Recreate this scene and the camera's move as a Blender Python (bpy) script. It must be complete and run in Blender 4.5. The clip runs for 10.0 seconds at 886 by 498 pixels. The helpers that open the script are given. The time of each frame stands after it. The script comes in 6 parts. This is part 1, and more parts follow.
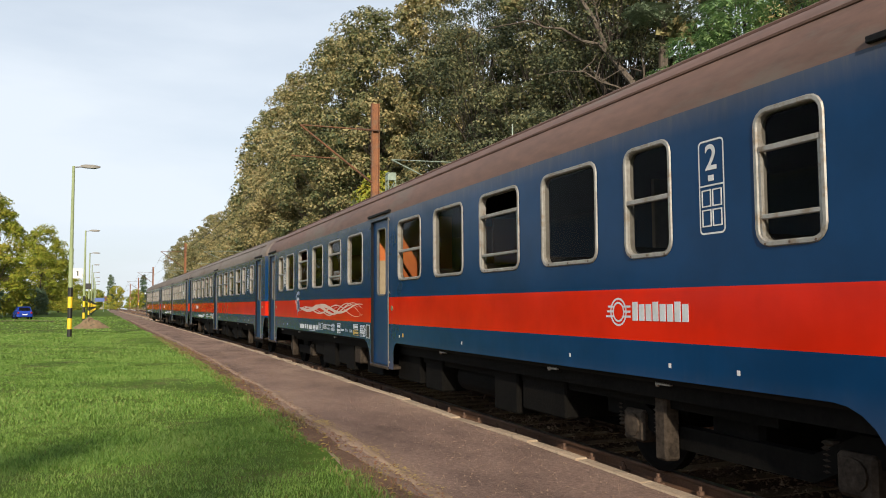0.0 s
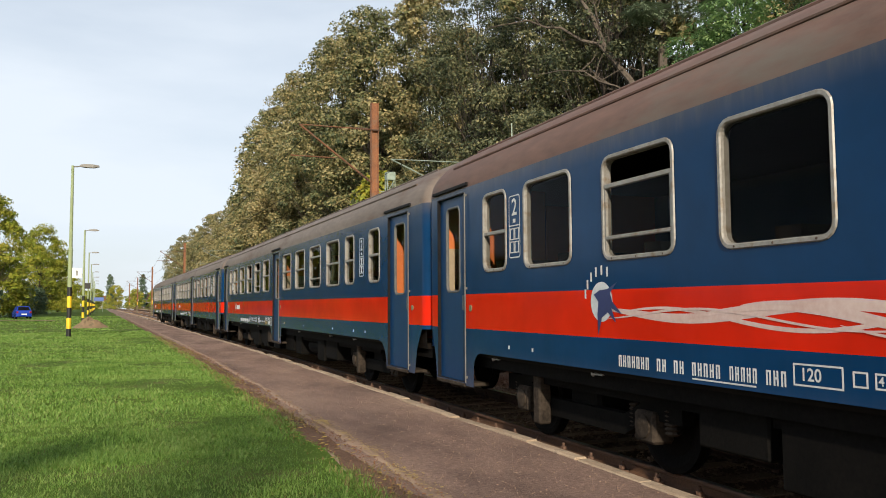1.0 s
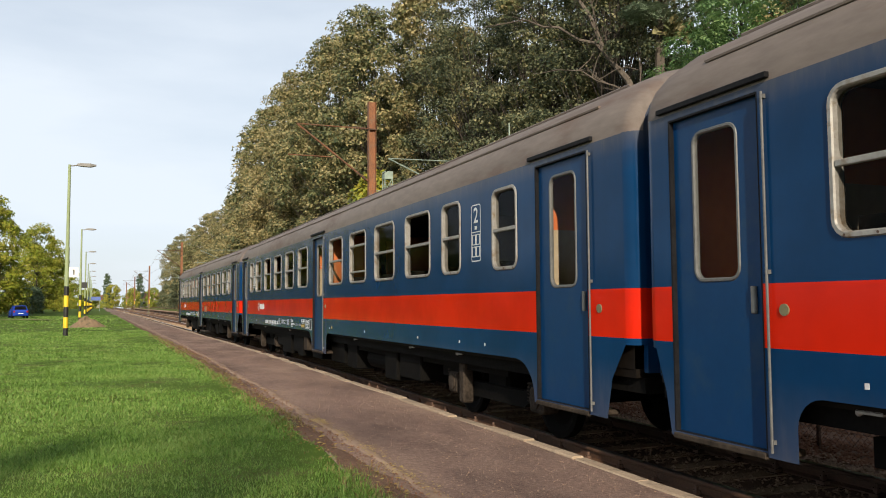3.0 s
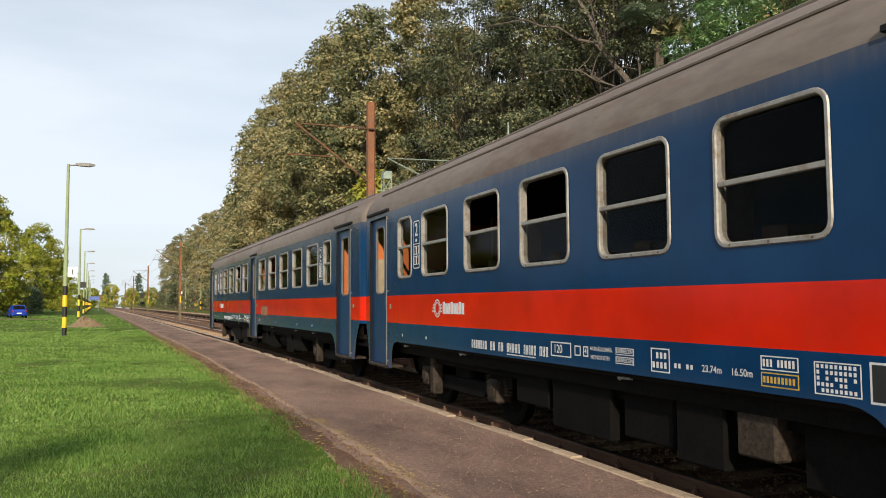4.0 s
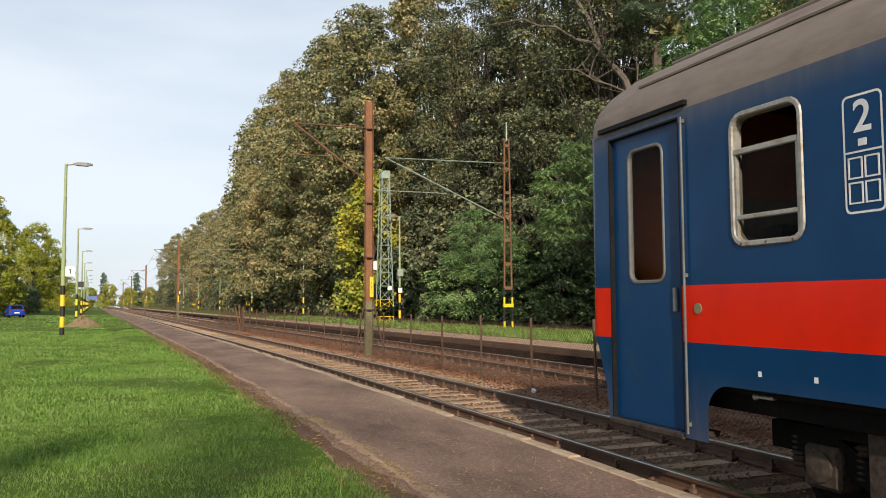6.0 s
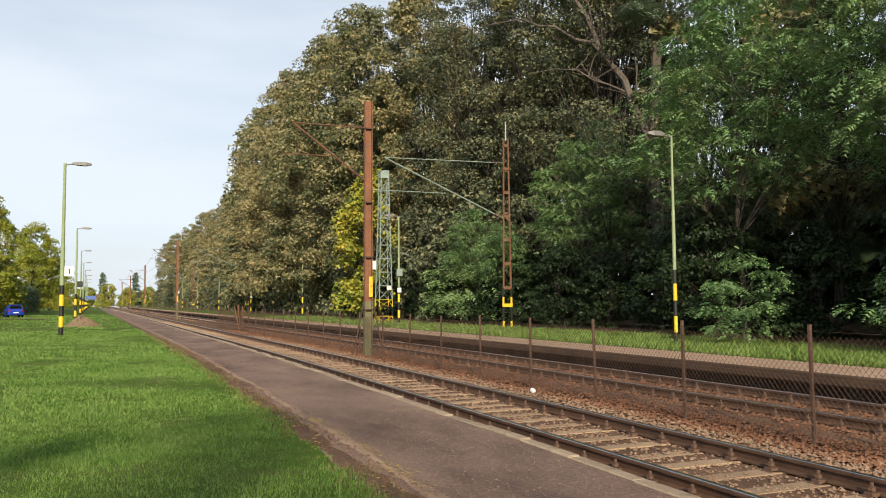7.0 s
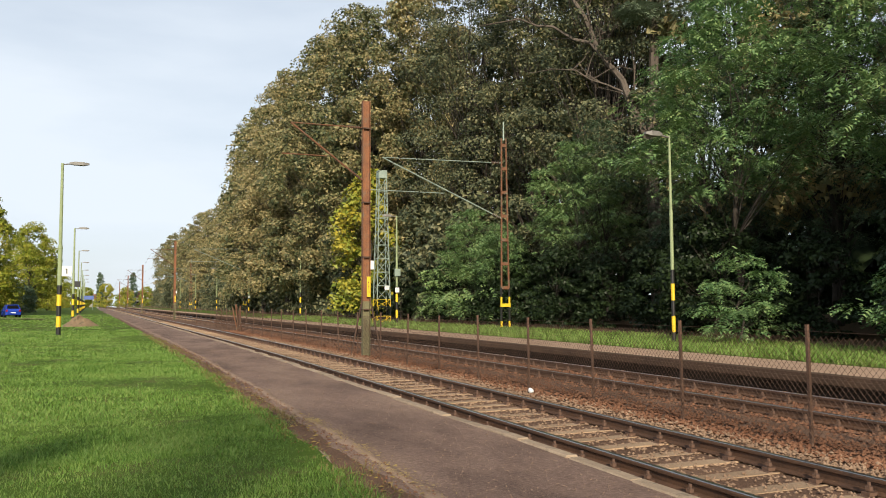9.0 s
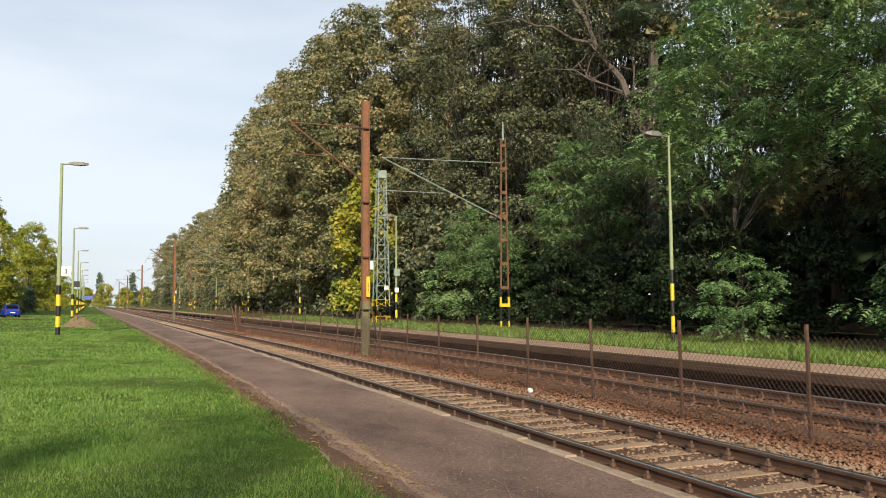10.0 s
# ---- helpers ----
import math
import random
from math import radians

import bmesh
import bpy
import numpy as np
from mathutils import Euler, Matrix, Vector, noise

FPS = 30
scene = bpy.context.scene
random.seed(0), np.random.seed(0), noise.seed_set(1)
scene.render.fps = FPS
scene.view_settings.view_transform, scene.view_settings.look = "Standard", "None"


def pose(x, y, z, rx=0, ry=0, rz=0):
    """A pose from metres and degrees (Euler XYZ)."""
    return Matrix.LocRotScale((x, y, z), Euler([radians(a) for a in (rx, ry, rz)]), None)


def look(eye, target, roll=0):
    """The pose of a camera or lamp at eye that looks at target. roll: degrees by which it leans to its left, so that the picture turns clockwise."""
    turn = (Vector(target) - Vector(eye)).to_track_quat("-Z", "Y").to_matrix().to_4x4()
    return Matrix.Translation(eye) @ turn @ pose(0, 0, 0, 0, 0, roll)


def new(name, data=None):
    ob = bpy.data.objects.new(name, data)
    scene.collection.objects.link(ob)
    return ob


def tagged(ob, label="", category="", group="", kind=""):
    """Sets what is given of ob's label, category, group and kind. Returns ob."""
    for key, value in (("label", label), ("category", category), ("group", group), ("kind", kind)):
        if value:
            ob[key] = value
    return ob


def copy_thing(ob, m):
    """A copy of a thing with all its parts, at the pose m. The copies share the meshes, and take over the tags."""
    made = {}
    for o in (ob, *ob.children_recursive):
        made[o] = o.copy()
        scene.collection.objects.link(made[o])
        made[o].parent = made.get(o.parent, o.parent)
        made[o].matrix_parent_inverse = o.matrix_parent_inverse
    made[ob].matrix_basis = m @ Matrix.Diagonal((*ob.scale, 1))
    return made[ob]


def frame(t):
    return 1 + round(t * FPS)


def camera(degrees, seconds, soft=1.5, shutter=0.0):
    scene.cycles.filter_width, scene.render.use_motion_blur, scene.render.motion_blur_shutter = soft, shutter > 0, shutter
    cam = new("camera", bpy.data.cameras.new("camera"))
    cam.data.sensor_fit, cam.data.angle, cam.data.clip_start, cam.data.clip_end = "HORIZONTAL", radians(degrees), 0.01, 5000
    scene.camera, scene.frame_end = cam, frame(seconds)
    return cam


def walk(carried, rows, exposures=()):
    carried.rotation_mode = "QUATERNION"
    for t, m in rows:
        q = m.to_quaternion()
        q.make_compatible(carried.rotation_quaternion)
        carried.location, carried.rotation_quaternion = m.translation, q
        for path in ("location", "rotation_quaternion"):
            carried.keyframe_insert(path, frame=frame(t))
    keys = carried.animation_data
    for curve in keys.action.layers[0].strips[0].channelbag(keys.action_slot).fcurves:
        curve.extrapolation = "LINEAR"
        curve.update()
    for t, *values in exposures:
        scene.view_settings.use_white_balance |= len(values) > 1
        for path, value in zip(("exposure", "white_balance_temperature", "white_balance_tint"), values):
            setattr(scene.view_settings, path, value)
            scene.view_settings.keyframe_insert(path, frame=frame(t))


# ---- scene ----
# The place: a small railway halt. +Y runs along the line away from the eye, z = 0 is the top of the rails.
cam = camera(57.91, 10.0, soft=1.0)
YAW, PITCH, ROLL, EYE_Z = 21.52, 3.79, -0.33, 1.61
DEG = 0.04044          # one thousandth of the picture's focal length, in degrees
SWAY = [(0.0, 13.8, 3.8), (0.5, 13.4, 3.2), (1.0, 12.6, 3.0), (1.5, 11.6, 2.6), (2.0, 10.6, 2.2), (2.5, 9.2, 2.0),
        (3.2, 7.6, 1.6), (4.0, 6.2, 1.2), (4.5, 5.8, 1.3), (5.0, 4.9, 1.0), (5.5, 3.8, 0.8), (6.2, 2.6, 0.4), (7.0, 1.4, 0.1),
        (7.5, 0.2, 0.0), (8.0, -0.8, 0.0), (8.5, -1.4, 0.0), (9.0, -2.3, 0.0), (9.5, -2.9, 0.0), (10.0, -3.2, 0.0)]
walk(cam, [(t, pose(0, 0, EYE_Z, 90 + PITCH + dy * DEG, 0, -YAW + dx * DEG) @ pose(0, 0, 0, 0, 0, ROLL)) for t, dx, dy in SWAY])

# ---- light ----
SUN_TO = Vector((-0.28, -0.90, 0.43)).normalized()
world = bpy.data.worlds.new("sky")
scene.world = world
world.use_nodes = True
wn, wl = world.node_tree.nodes, world.node_tree.links
wn.clear()
w_out = wn.new("ShaderNodeOutputWorld")
w_bg = wn.new("ShaderNodeBackground")
w_sky = wn.new("ShaderNodeTexSky")
w_sky.sky_type, w_sky.sun_disc = "NISHITA", False
w_sky.sun_elevation = math.asin(SUN_TO.z)
w_sky.sun_rotation = math.atan2(SUN_TO.x, SUN_TO.y)
w_sky.dust_density, w_sky.ozone_density, w_sky.air_density = 1.5, 1.2, 1.0
w_co = wn.new("ShaderNodeTexCoord")
w_map = wn.new("ShaderNodeMapping")
w_map.inputs["Scale"].default_value = (1.0, 1.0, 4.0)
w_noise = wn.new("ShaderNodeTexNoise")
w_noise.inputs["Scale"].default_value, w_noise.inputs["Detail"].default_value = 1.6, 6
w_ramp = wn.new("ShaderNodeValToRGB")
w_ramp.color_ramp.elements[0].position, w_ramp.color_ramp.elements[0].color = 0.28, (0.45, 0.45, 0.45, 1)
w_ramp.color_ramp.elements[1].position, w_ramp.color_ramp.elements[1].color = 0.66, (0.93, 0.93, 0.93, 1)
w_mix = wn.new("ShaderNodeMixRGB")
w_mix.inputs[2].default_value = (8.3, 9.05, 9.9, 1)
w_sep = wn.new("ShaderNodeSeparateXYZ")          # the veil of cloud thins towards the zenith
w_thin = wn.new("ShaderNodeMapRange")
w_thin.inputs["From Min"].default_value, w_thin.inputs["From Max"].default_value = 0.40, 0.85
w_thin.inputs["To Min"].default_value, w_thin.inputs["To Max"].default_value = 1.0, 0.35
w_veil = wn.new("ShaderNodeMath")
w_veil.operation = "MULTIPLY"
w_bg.inputs["Strength"].default_value = 0.106
for a, b in ((w_co.outputs["Generated"], w_map.inputs["Vector"]), (w_map.outputs[0], w_noise.inputs["Vector"]), (w_noise.outputs["Fac"], w_ramp.inputs["Fac"]),
             (w_co.outputs["Generated"], w_sep.inputs[0]), (w_sep.outputs["Z"], w_thin.inputs["Value"]), (w_thin.outputs[0], w_veil.inputs[0]), (w_ramp.outputs["Color"], w_veil.inputs[1]), (w_veil.outputs[0], w_mix.inputs[0]), (w_sky.outputs[0], w_mix.inputs[1]), (w_mix.outputs[0], w_bg.inputs["Color"]), (w_bg.outputs[0], w_out.inputs[0])):
    wl.new(a, b)
sun = new("sun", bpy.data.lights.new("sun", "SUN"))
sun.data.energy, sun.data.angle, sun.data.color = 5.1, radians(1.0), (1.0, 0.88, 0.70)
sun.matrix_world = look(SUN_TO * 100, (0, 0, 0))


# ---- materials ----
def shader(name):
    m = bpy.data.materials.new(name)
    m.use_nodes = True
    nt = m.node_tree
    return m, nt, nt.nodes["Principled BSDF"]


def node(nt, kind, ins=(), **props):
    n = nt.nodes.new(kind)
    for k, v in props.items():
        setattr(n, k, v)
    for k, v in ins:
        if isinstance(v, bpy.types.NodeSocket):
            nt.links.new(v, n.inputs[k])
        else:
            n.inputs[k].default_value = v
    return n


def ramp(nt, fac, stops):
    r = node(nt, "ShaderNodeValToRGB", [("Fac", fac)])
    els = r.color_ramp.elements
    while len(els) < len(stops):
        els.new(0.5)
    for e, (pos, col) in zip(els, stops):
        e.position, e.color = pos, (*col, 1) if len(col) == 3 else col
    return r.outputs["Color"]


def coords(nt, scale=(1, 1, 1), space="Object"):
    c = node(nt, "ShaderNodeTexCoord")
    return node(nt, "ShaderNodeMapping", [("Vector", c.outputs[space]), ("Scale", scale)]).outputs[0]


def noisy(nt, vec, scale, detail=5, rough=0.6):
    return node(nt, "ShaderNodeTexNoise", [("Vector", vec), ("Scale", scale), ("Detail", detail), ("Roughness", rough)]).outputs["Fac"]


def blend(nt, fac, a, b, how="MIX"):
    return node(nt, "ShaderNodeMixRGB", [(0, fac), (1, a), (2, b)], blend_type=how).outputs[0]


def bump(nt, bsdf, height, strength=0.4, dist=0.01):
    b = node(nt, "ShaderNodeBump", [("Height", height), ("Strength", strength), ("Distance", dist)])
    nt.links.new(b.outputs[0], bsdf.inputs["Normal"])


def surface(name, light, dark, grain=20, big=1.0, rough=0.7, metal=0.0, relief=0.3, spread=(0.35, 0.65), stain=None, vary=0.0, scale=(1, 1, 1), space="Object", spec=0.5):
    """A worn surface: two tones by large and fine noise, stains of a third tone, relief, and a shift of tone from piece to piece."""
    m, nt, b = shader(name)
    v = coords(nt, scale, space)
    fine, large = noisy(nt, v, grain), noisy(nt, v, big, 4)
    mixed = blend(nt, 0.5, fine, large)
    col = ramp(nt, mixed, [(spread[0], dark), (spread[1], light)])
    if stain:
        col = blend(nt, ramp(nt, noisy(nt, v, big * 2.3, 6, 0.7), [(0.52, (0, 0, 0)), (0.68, (1, 1, 1))]), col, (*stain, 1))
    if vary:
        info = node(nt, "ShaderNodeObjectInfo")
        k = node(nt, "ShaderNodeMapRange", [("Value", info.outputs["Random"]), ("To Min", 1 - vary), ("To Max", 1 + vary)]).outputs[0]
        col = blend(nt, 1.0, col, k, "MULTIPLY")
    nt.links.new(col, b.inputs["Base Color"])
    b.inputs["Roughness"].default_value, b.inputs["Metallic"].default_value = rough, metal
    b.inputs["Specular IOR Level"].default_value = spec
    bump(nt, b, fine, relief)
    return m


def gritty(name):
    """Old asphalt: grit of pale and dark stones, damp and worn patches, fine mottling."""
    m, nt, b = shader(name)
    v = coords(nt)
    grit = noisy(nt, v, 170, 2, 0.5)
    large = noisy(nt, node(nt, "ShaderNodeMapping", [("Vector", v), ("Scale", (1, 0.45, 1))]).outputs[0], 0.9, 5, 0.6)
    col = ramp(nt, large, [(0.32, (0.14, 0.092, 0.073)), (0.48, (0.25, 0.165, 0.13)), (0.66, (0.35, 0.24, 0.18))])
    col = blend(nt, 1.0, col, ramp(nt, grit, [(0.36, (0.55, 0.55, 0.55)), (0.5, (1, 1, 1)), (0.66, (1.0, 1.0, 1.0))]), "MULTIPLY")
    col = blend(nt, ramp(nt, grit, [(0.60, (0, 0, 0)), (0.70, (0.6, 0.6, 0.6))]), col, (0.42, 0.33, 0.27, 1))
    mid = noisy(nt, v, 28, 4, 0.7)
    col = blend(nt, 1.0, col, ramp(nt, mid, [(0.33, (0.68, 0.68, 0.68)), (0.67, (1.25, 1.25, 1.25))]), "MULTIPLY")
    nt.links.new(col, b.inputs["Base Color"])
    b.inputs["Roughness"].default_value, b.inputs["Specular IOR Level"].default_value = 0.9, 0.15
    bump(nt, b, grit, 0.7)
    return m


def leaf_material(name, tones, spread_big=0.12, gloss=0.5):
    """Leaves: each leaf its own tone, drifting over the crown, with light shining through."""
    m, nt, b = shader(name)
    geo = node(nt, "ShaderNodeNewGeometry")
    info = node(nt, "ShaderNodeObjectInfo")
    v = coords(nt)
    drift = noisy(nt, v, spread_big * 3, 3)
    f = node(nt, "ShaderNodeMath", [(0, geo.outputs["Random Per Island"]), (1, 0.62)], operation="MULTIPLY").outputs[0]
    f = node(nt, "ShaderNodeMath", [(0, drift), (1, f)], operation="ADD").outputs[0]
    o = node(nt, "ShaderNodeMath", [(0, info.outputs["Random"]), (1, 0.24)], operation="MULTIPLY").outputs[0]
    f = node(nt, "ShaderNodeMath", [(0, f), (1, o)], operation="ADD").outputs[0]
    f = node(nt, "ShaderNodeMapRange", [("Value", f), ("From Min", 0.36), ("From Max", 1.26)]).outputs[0]
    n = len(tones) - 1
    col = ramp(nt, f, [(i / n, c) for i, c in enumerate(tones)])
    nt.links.new(col, b.inputs["Base Color"])
    b.inputs["Roughness"].default_value, b.inputs["Specular IOR Level"].default_value = gloss, 0.25
    tr = node(nt, "ShaderNodeBsdfTranslucent", [("Color", col)])
    mix = node(nt, "ShaderNodeMixShader", [(0, 0.2), (1, b.outputs[0]), (2, tr.outputs[0])])
    nt.links.new(mix.outputs[0], nt.nodes["Material Output"].inputs["Surface"])
    return m


M = {}
M["grass_soil"] = surface("grass_soil", (0.11, 0.17, 0.025), (0.045, 0.085, 0.012), 60, 0.35, 0.9, relief=0.8, stain=(0.13, 0.12, 0.045), spec=0.08)
M["asphalt"] = gritty("worn_asphalt")
M["dust"] = surface("tan_dust", (0.38, 0.27, 0.19), (0.25, 0.17, 0.125), 60, 2.0, 0.95, relief=0.5, stain=(0.19, 0.13, 0.10), spec=0.1)
M["dirt"] = surface("sandy_dirt", (0.30, 0.20, 0.115), (0.16, 0.11, 0.06), 40, 1.2, 0.95, relief=0.8, stain=(0.10, 0.085, 0.05))
M["litter"] = surface("leaf_litter", (0.17, 0.11, 0.065), (0.06, 0.04, 0.026), 50, 3.0, 0.95, relief=0.9, stain=(0.09, 0.085, 0.03), spec=0.1)
M["kerb"] = surface("kerb_concrete", (0.46, 0.35, 0.24), (0.25, 0.18, 0.12), 50, 2.0, 0.9, relief=0.6, stain=(0.12, 0.09, 0.06), vary=0.15)
M["ballast_bed"] = surface("ballast_bed", (0.25, 0.155, 0.105), (0.085, 0.05, 0.034), 55, 0.8, 0.95, relief=1.0, spec=0.08)
M["stone"] = surface("ballast_stone", (0.36, 0.25, 0.17), (0.19, 0.12, 0.08), 30, 1.3, 0.95, relief=0.6, spec=0.08)
M["stone_red"] = surface("rusty_ballast", (0.27, 0.14, 0.085), (0.12, 0.056, 0.034), 30, 1.3, 0.95, relief=0.6, spec=0.08)
M["sleeper_rust"] = surface("rust_stained_sleeper", (0.27, 0.155, 0.10), (0.12, 0.065, 0.042), 40, 2.0, 0.95, relief=0.6, vary=0.2, spec=0.08)
M["coping_brown"] = surface("dark_brown_coping", (0.11, 0.072, 0.05), (0.05, 0.034, 0.026), 40, 1.2, 0.95, relief=0.5, spec=0.08)
M["old_yellow"] = surface("worn_yellow_line_paint", (0.58, 0.42, 0.13), (0.36, 0.26, 0.12), 60, 4, 0.9, relief=0.3, spec=0.1)
M["pale_bark"] = surface("pale_grey_bark", (0.17, 0.14, 0.115), (0.06, 0.05, 0.042), 14, 1.5, 0.95, relief=0.8, scale=(1, 1, 0.35), spec=0.1)
M["sleeper"] = surface("dusty_sleeper", (0.46, 0.32, 0.20), (0.24, 0.155, 0.09), 40, 2.0, 0.92, relief=0.5, vary=0.15)
M["rail_side"] = surface("rusty_rail", (0.13, 0.065, 0.034), (0.05, 0.026, 0.016), 40, 2.0, 0.75, relief=0.4)
M["rail_top"] = surface("polished_rail_head", (0.62, 0.58, 0.54), (0.42, 0.39, 0.36), 60, 3.0, 0.28, 1.0, relief=0.05)
M["rust"] = surface("rusty_steel", (0.26, 0.115, 0.055), (0.10, 0.045, 0.025), 30, 1.5, 0.8, 0.2, relief=0.4, stain=(0.16, 0.14, 0.10))
M["post_brown"] = surface("brown_post_rust", (0.18, 0.10, 0.065), (0.07, 0.042, 0.03), 30, 2, 0.8, 0.1, relief=0.3)
M["rust_dark"] = surface("dark_rusty_steel", (0.13, 0.075, 0.05), (0.05, 0.03, 0.022), 30, 2, 0.8, 0.2, relief=0.3)
M["mast_orange"] = surface("red_lead_paint", (0.33, 0.135, 0.055), (0.12, 0.052, 0.03), 25, 1.4, 0.8, relief=0.4, stain=(0.17, 0.12, 0.08))
M["mast_olive"] = surface("olive_paint", (0.21, 0.20, 0.10), (0.12, 0.11, 0.06), 25, 1.4, 0.7, relief=0.3, stain=(0.14, 0.09, 0.05))
M["galvanised"] = surface("galvanised_green_steel", (0.36, 0.43, 0.37), (0.20, 0.26, 0.22), 30, 2, 0.6, 0.3, relief=0.2)
M["lamp_green"] = surface("pale_green_paint", (0.33, 0.39, 0.21), (0.21, 0.26, 0.13), 30, 1.2, 0.6, relief=0.2)
M["lamp_grey"] = surface("lamp_housing_grey", (0.22, 0.21, 0.19), (0.13, 0.12, 0.11), 30, 3, 0.55, relief=0.1)
M["yellow"] = surface("signal_yellow_paint", (0.85, 0.60, 0.03), (0.68, 0.44, 0.02), 30, 3, 0.5, relief=0.1)
M["black"] = surface("black_paint", (0.02, 0.02, 0.02), (0.008, 0.008, 0.008), 30, 3, 0.5, relief=0.1)
M["white"] = surface("white_enamel", (0.82, 0.82, 0.80), (0.70, 0.70, 0.68), 30, 3, 0.4, relief=0.05)
M["concrete_edge"] = surface("platform_coping", (0.50, 0.34, 0.23), (0.33, 0.215, 0.145), 45, 1.0, 0.9, relief=0.4)
# near black: the shade beneath the overhanging edges is in this colour
M["platform_face"] = surface("shaded_platform_wall", (0.045, 0.038, 0.032), (0.012, 0.010, 0.009), 30, 1.0, 0.95, relief=0.6, spec=0.08)
M["bark"] = surface("bark", (0.085, 0.068, 0.055), (0.028, 0.022, 0.018), 18, 2, 0.95, relief=0.9, scale=(1, 1, 0.35))
M["wire"] = surface("galvanised_wire", (0.10, 0.085, 0.07), (0.05, 0.04, 0.035), 30, 3, 0.6, 0.6, relief=0.05)
M["oak"] = leaf_material("oak_leaves", [(0.026, 0.042, 0.022), (0.075, 0.10, 0.045), (0.175, 0.185, 0.085), (0.31, 0.27, 0.125), (0.46, 0.375, 0.185)])
M["green"] = leaf_material("green_leaves", [(0.028, 0.055, 0.034), (0.055, 0.10, 0.058), (0.10, 0.155, 0.085), (0.17, 0.21, 0.11)])
M["oak_green"] = leaf_material("dull_green_oak_leaves", [(0.022, 0.035, 0.022), (0.05, 0.068, 0.040), (0.10, 0.118, 0.065), (0.19, 0.20, 0.105), (0.32, 0.29, 0.15)])
M["acacia"] = leaf_material("locust_leaves", [(0.08, 0.16, 0.07), (0.14, 0.25, 0.10), (0.22, 0.34, 0.13), (0.32, 0.41, 0.16)])
M["silver_leaf"] = leaf_material("silvery_leaves", [(0.10, 0.15, 0.10), (0.17, 0.23, 0.15), (0.25, 0.31, 0.20)])
M["yellow_leaf"] = leaf_material("yellowing_leaves", [(0.06, 0.11, 0.025), (0.16, 0.22, 0.035), (0.31, 0.33, 0.05), (0.46, 0.38, 0.05)])
M["left_leaf"] = leaf_material("sunlit_leaves", [(0.06, 0.11, 0.018), (0.14, 0.20, 0.022), (0.24, 0.28, 0.03), (0.34, 0.31, 0.045)])
# tones near black: the wood's inner shade is put into the leaf colour
M["shade_leaf"] = leaf_material("shade_dark_leaves", [(0.012, 0.022, 0.010), (0.02, 0.035, 0.013), (0.03, 0.05, 0.017)])
M["blade"] = leaf_material("grass_blades", [(0.05, 0.115, 0.02), (0.115, 0.22, 0.036), (0.18, 0.31, 0.06), (0.27, 0.37, 0.10)], 0.3, 0.6)
M["dry_blade"] = leaf_material("dry_grass", [(0.10, 0.09, 0.03), (0.19, 0.16, 0.06), (0.27, 0.21, 0.09)], 0.3, 0.7)
M["dead_leaf"] = leaf_material("fallen_leaves", [(0.30, 0.20, 0.05), (0.42, 0.30, 0.08), (0.24, 0.13, 0.05)], 0.3, 0.7)


def paint_coach():
    """Sides of a coach: blue with one red band, dusty towards the roof and below, by the height on the body."""
    m, nt, b = shader("coach_paint")
    c = node(nt, "ShaderNodeTexCoord").outputs["Object"]
    z = node(nt, "ShaderNodeSeparateXYZ", [(0, c)]).outputs["Z"]
    zn = node(nt, "ShaderNodeMapRange", [("Value", z), ("From Min", 0.0), ("From Max", 4.0)]).outputs[0]
    blue, red = (0.001, 0.033, 0.104), (0.60, 0.015, 0.002)
    r = node(nt, "ShaderNodeValToRGB", [("Fac", zn)])
    r.color_ramp.interpolation = "CONSTANT"
    els = r.color_ramp.elements
    els.new(0.5)
    for e, (p, col) in zip(els, ((0.0, blue), (1.274 / 4, red), (1.732 / 4, blue))):
        e.position, e.color = p, (*col, 1)
    long = node(nt, "ShaderNodeMapping", [("Vector", c), ("Scale", (1, 1, 0.18))]).outputs[0]
    streak = ramp(nt, noisy(nt, long, 9, 6, 0.65), [(0.48, (0, 0, 0)), (0.80, (1, 1, 1))])
    low = ramp(nt, zn, [(0.13, (0.45, 0.45, 0.45)), (0.27, (0.04, 0.04, 0.04)), (0.70, (0.01, 0.01, 0.01)), (0.745, (0.10, 0.10, 0.10)), (0.80, (0.8, 0.8, 0.8))])
    dirt = blend(nt, 1.0, blend(nt, 0.55, streak, (1, 1, 1, 1)), low, "MULTIPLY")
    col = blend(nt, dirt, r.outputs["Color"], (0.15, 0.135, 0.12, 1))
    cloud = ramp(nt, noisy(nt, c, 1.1, 4), [(0.35, (0.86, 0.86, 0.86)), (0.65, (1.1, 1.1, 1.1))])
    nt.links.new(blend(nt, 1.0, col, cloud, "MULTIPLY"), b.inputs["Base Color"])
    rr = ramp(nt, noisy(nt, c, 2.5, 5), [(0.3, (0.10, 0.10, 0.10)), (0.7, (0.22, 0.22, 0.22))])
    nt.links.new(rr, b.inputs["Roughness"])
    b.inputs["Specular IOR Level"].default_value = 0.14
    bump(nt, b, noisy(nt, c, 1.6, 2), 0.10, 0.02)
    return m


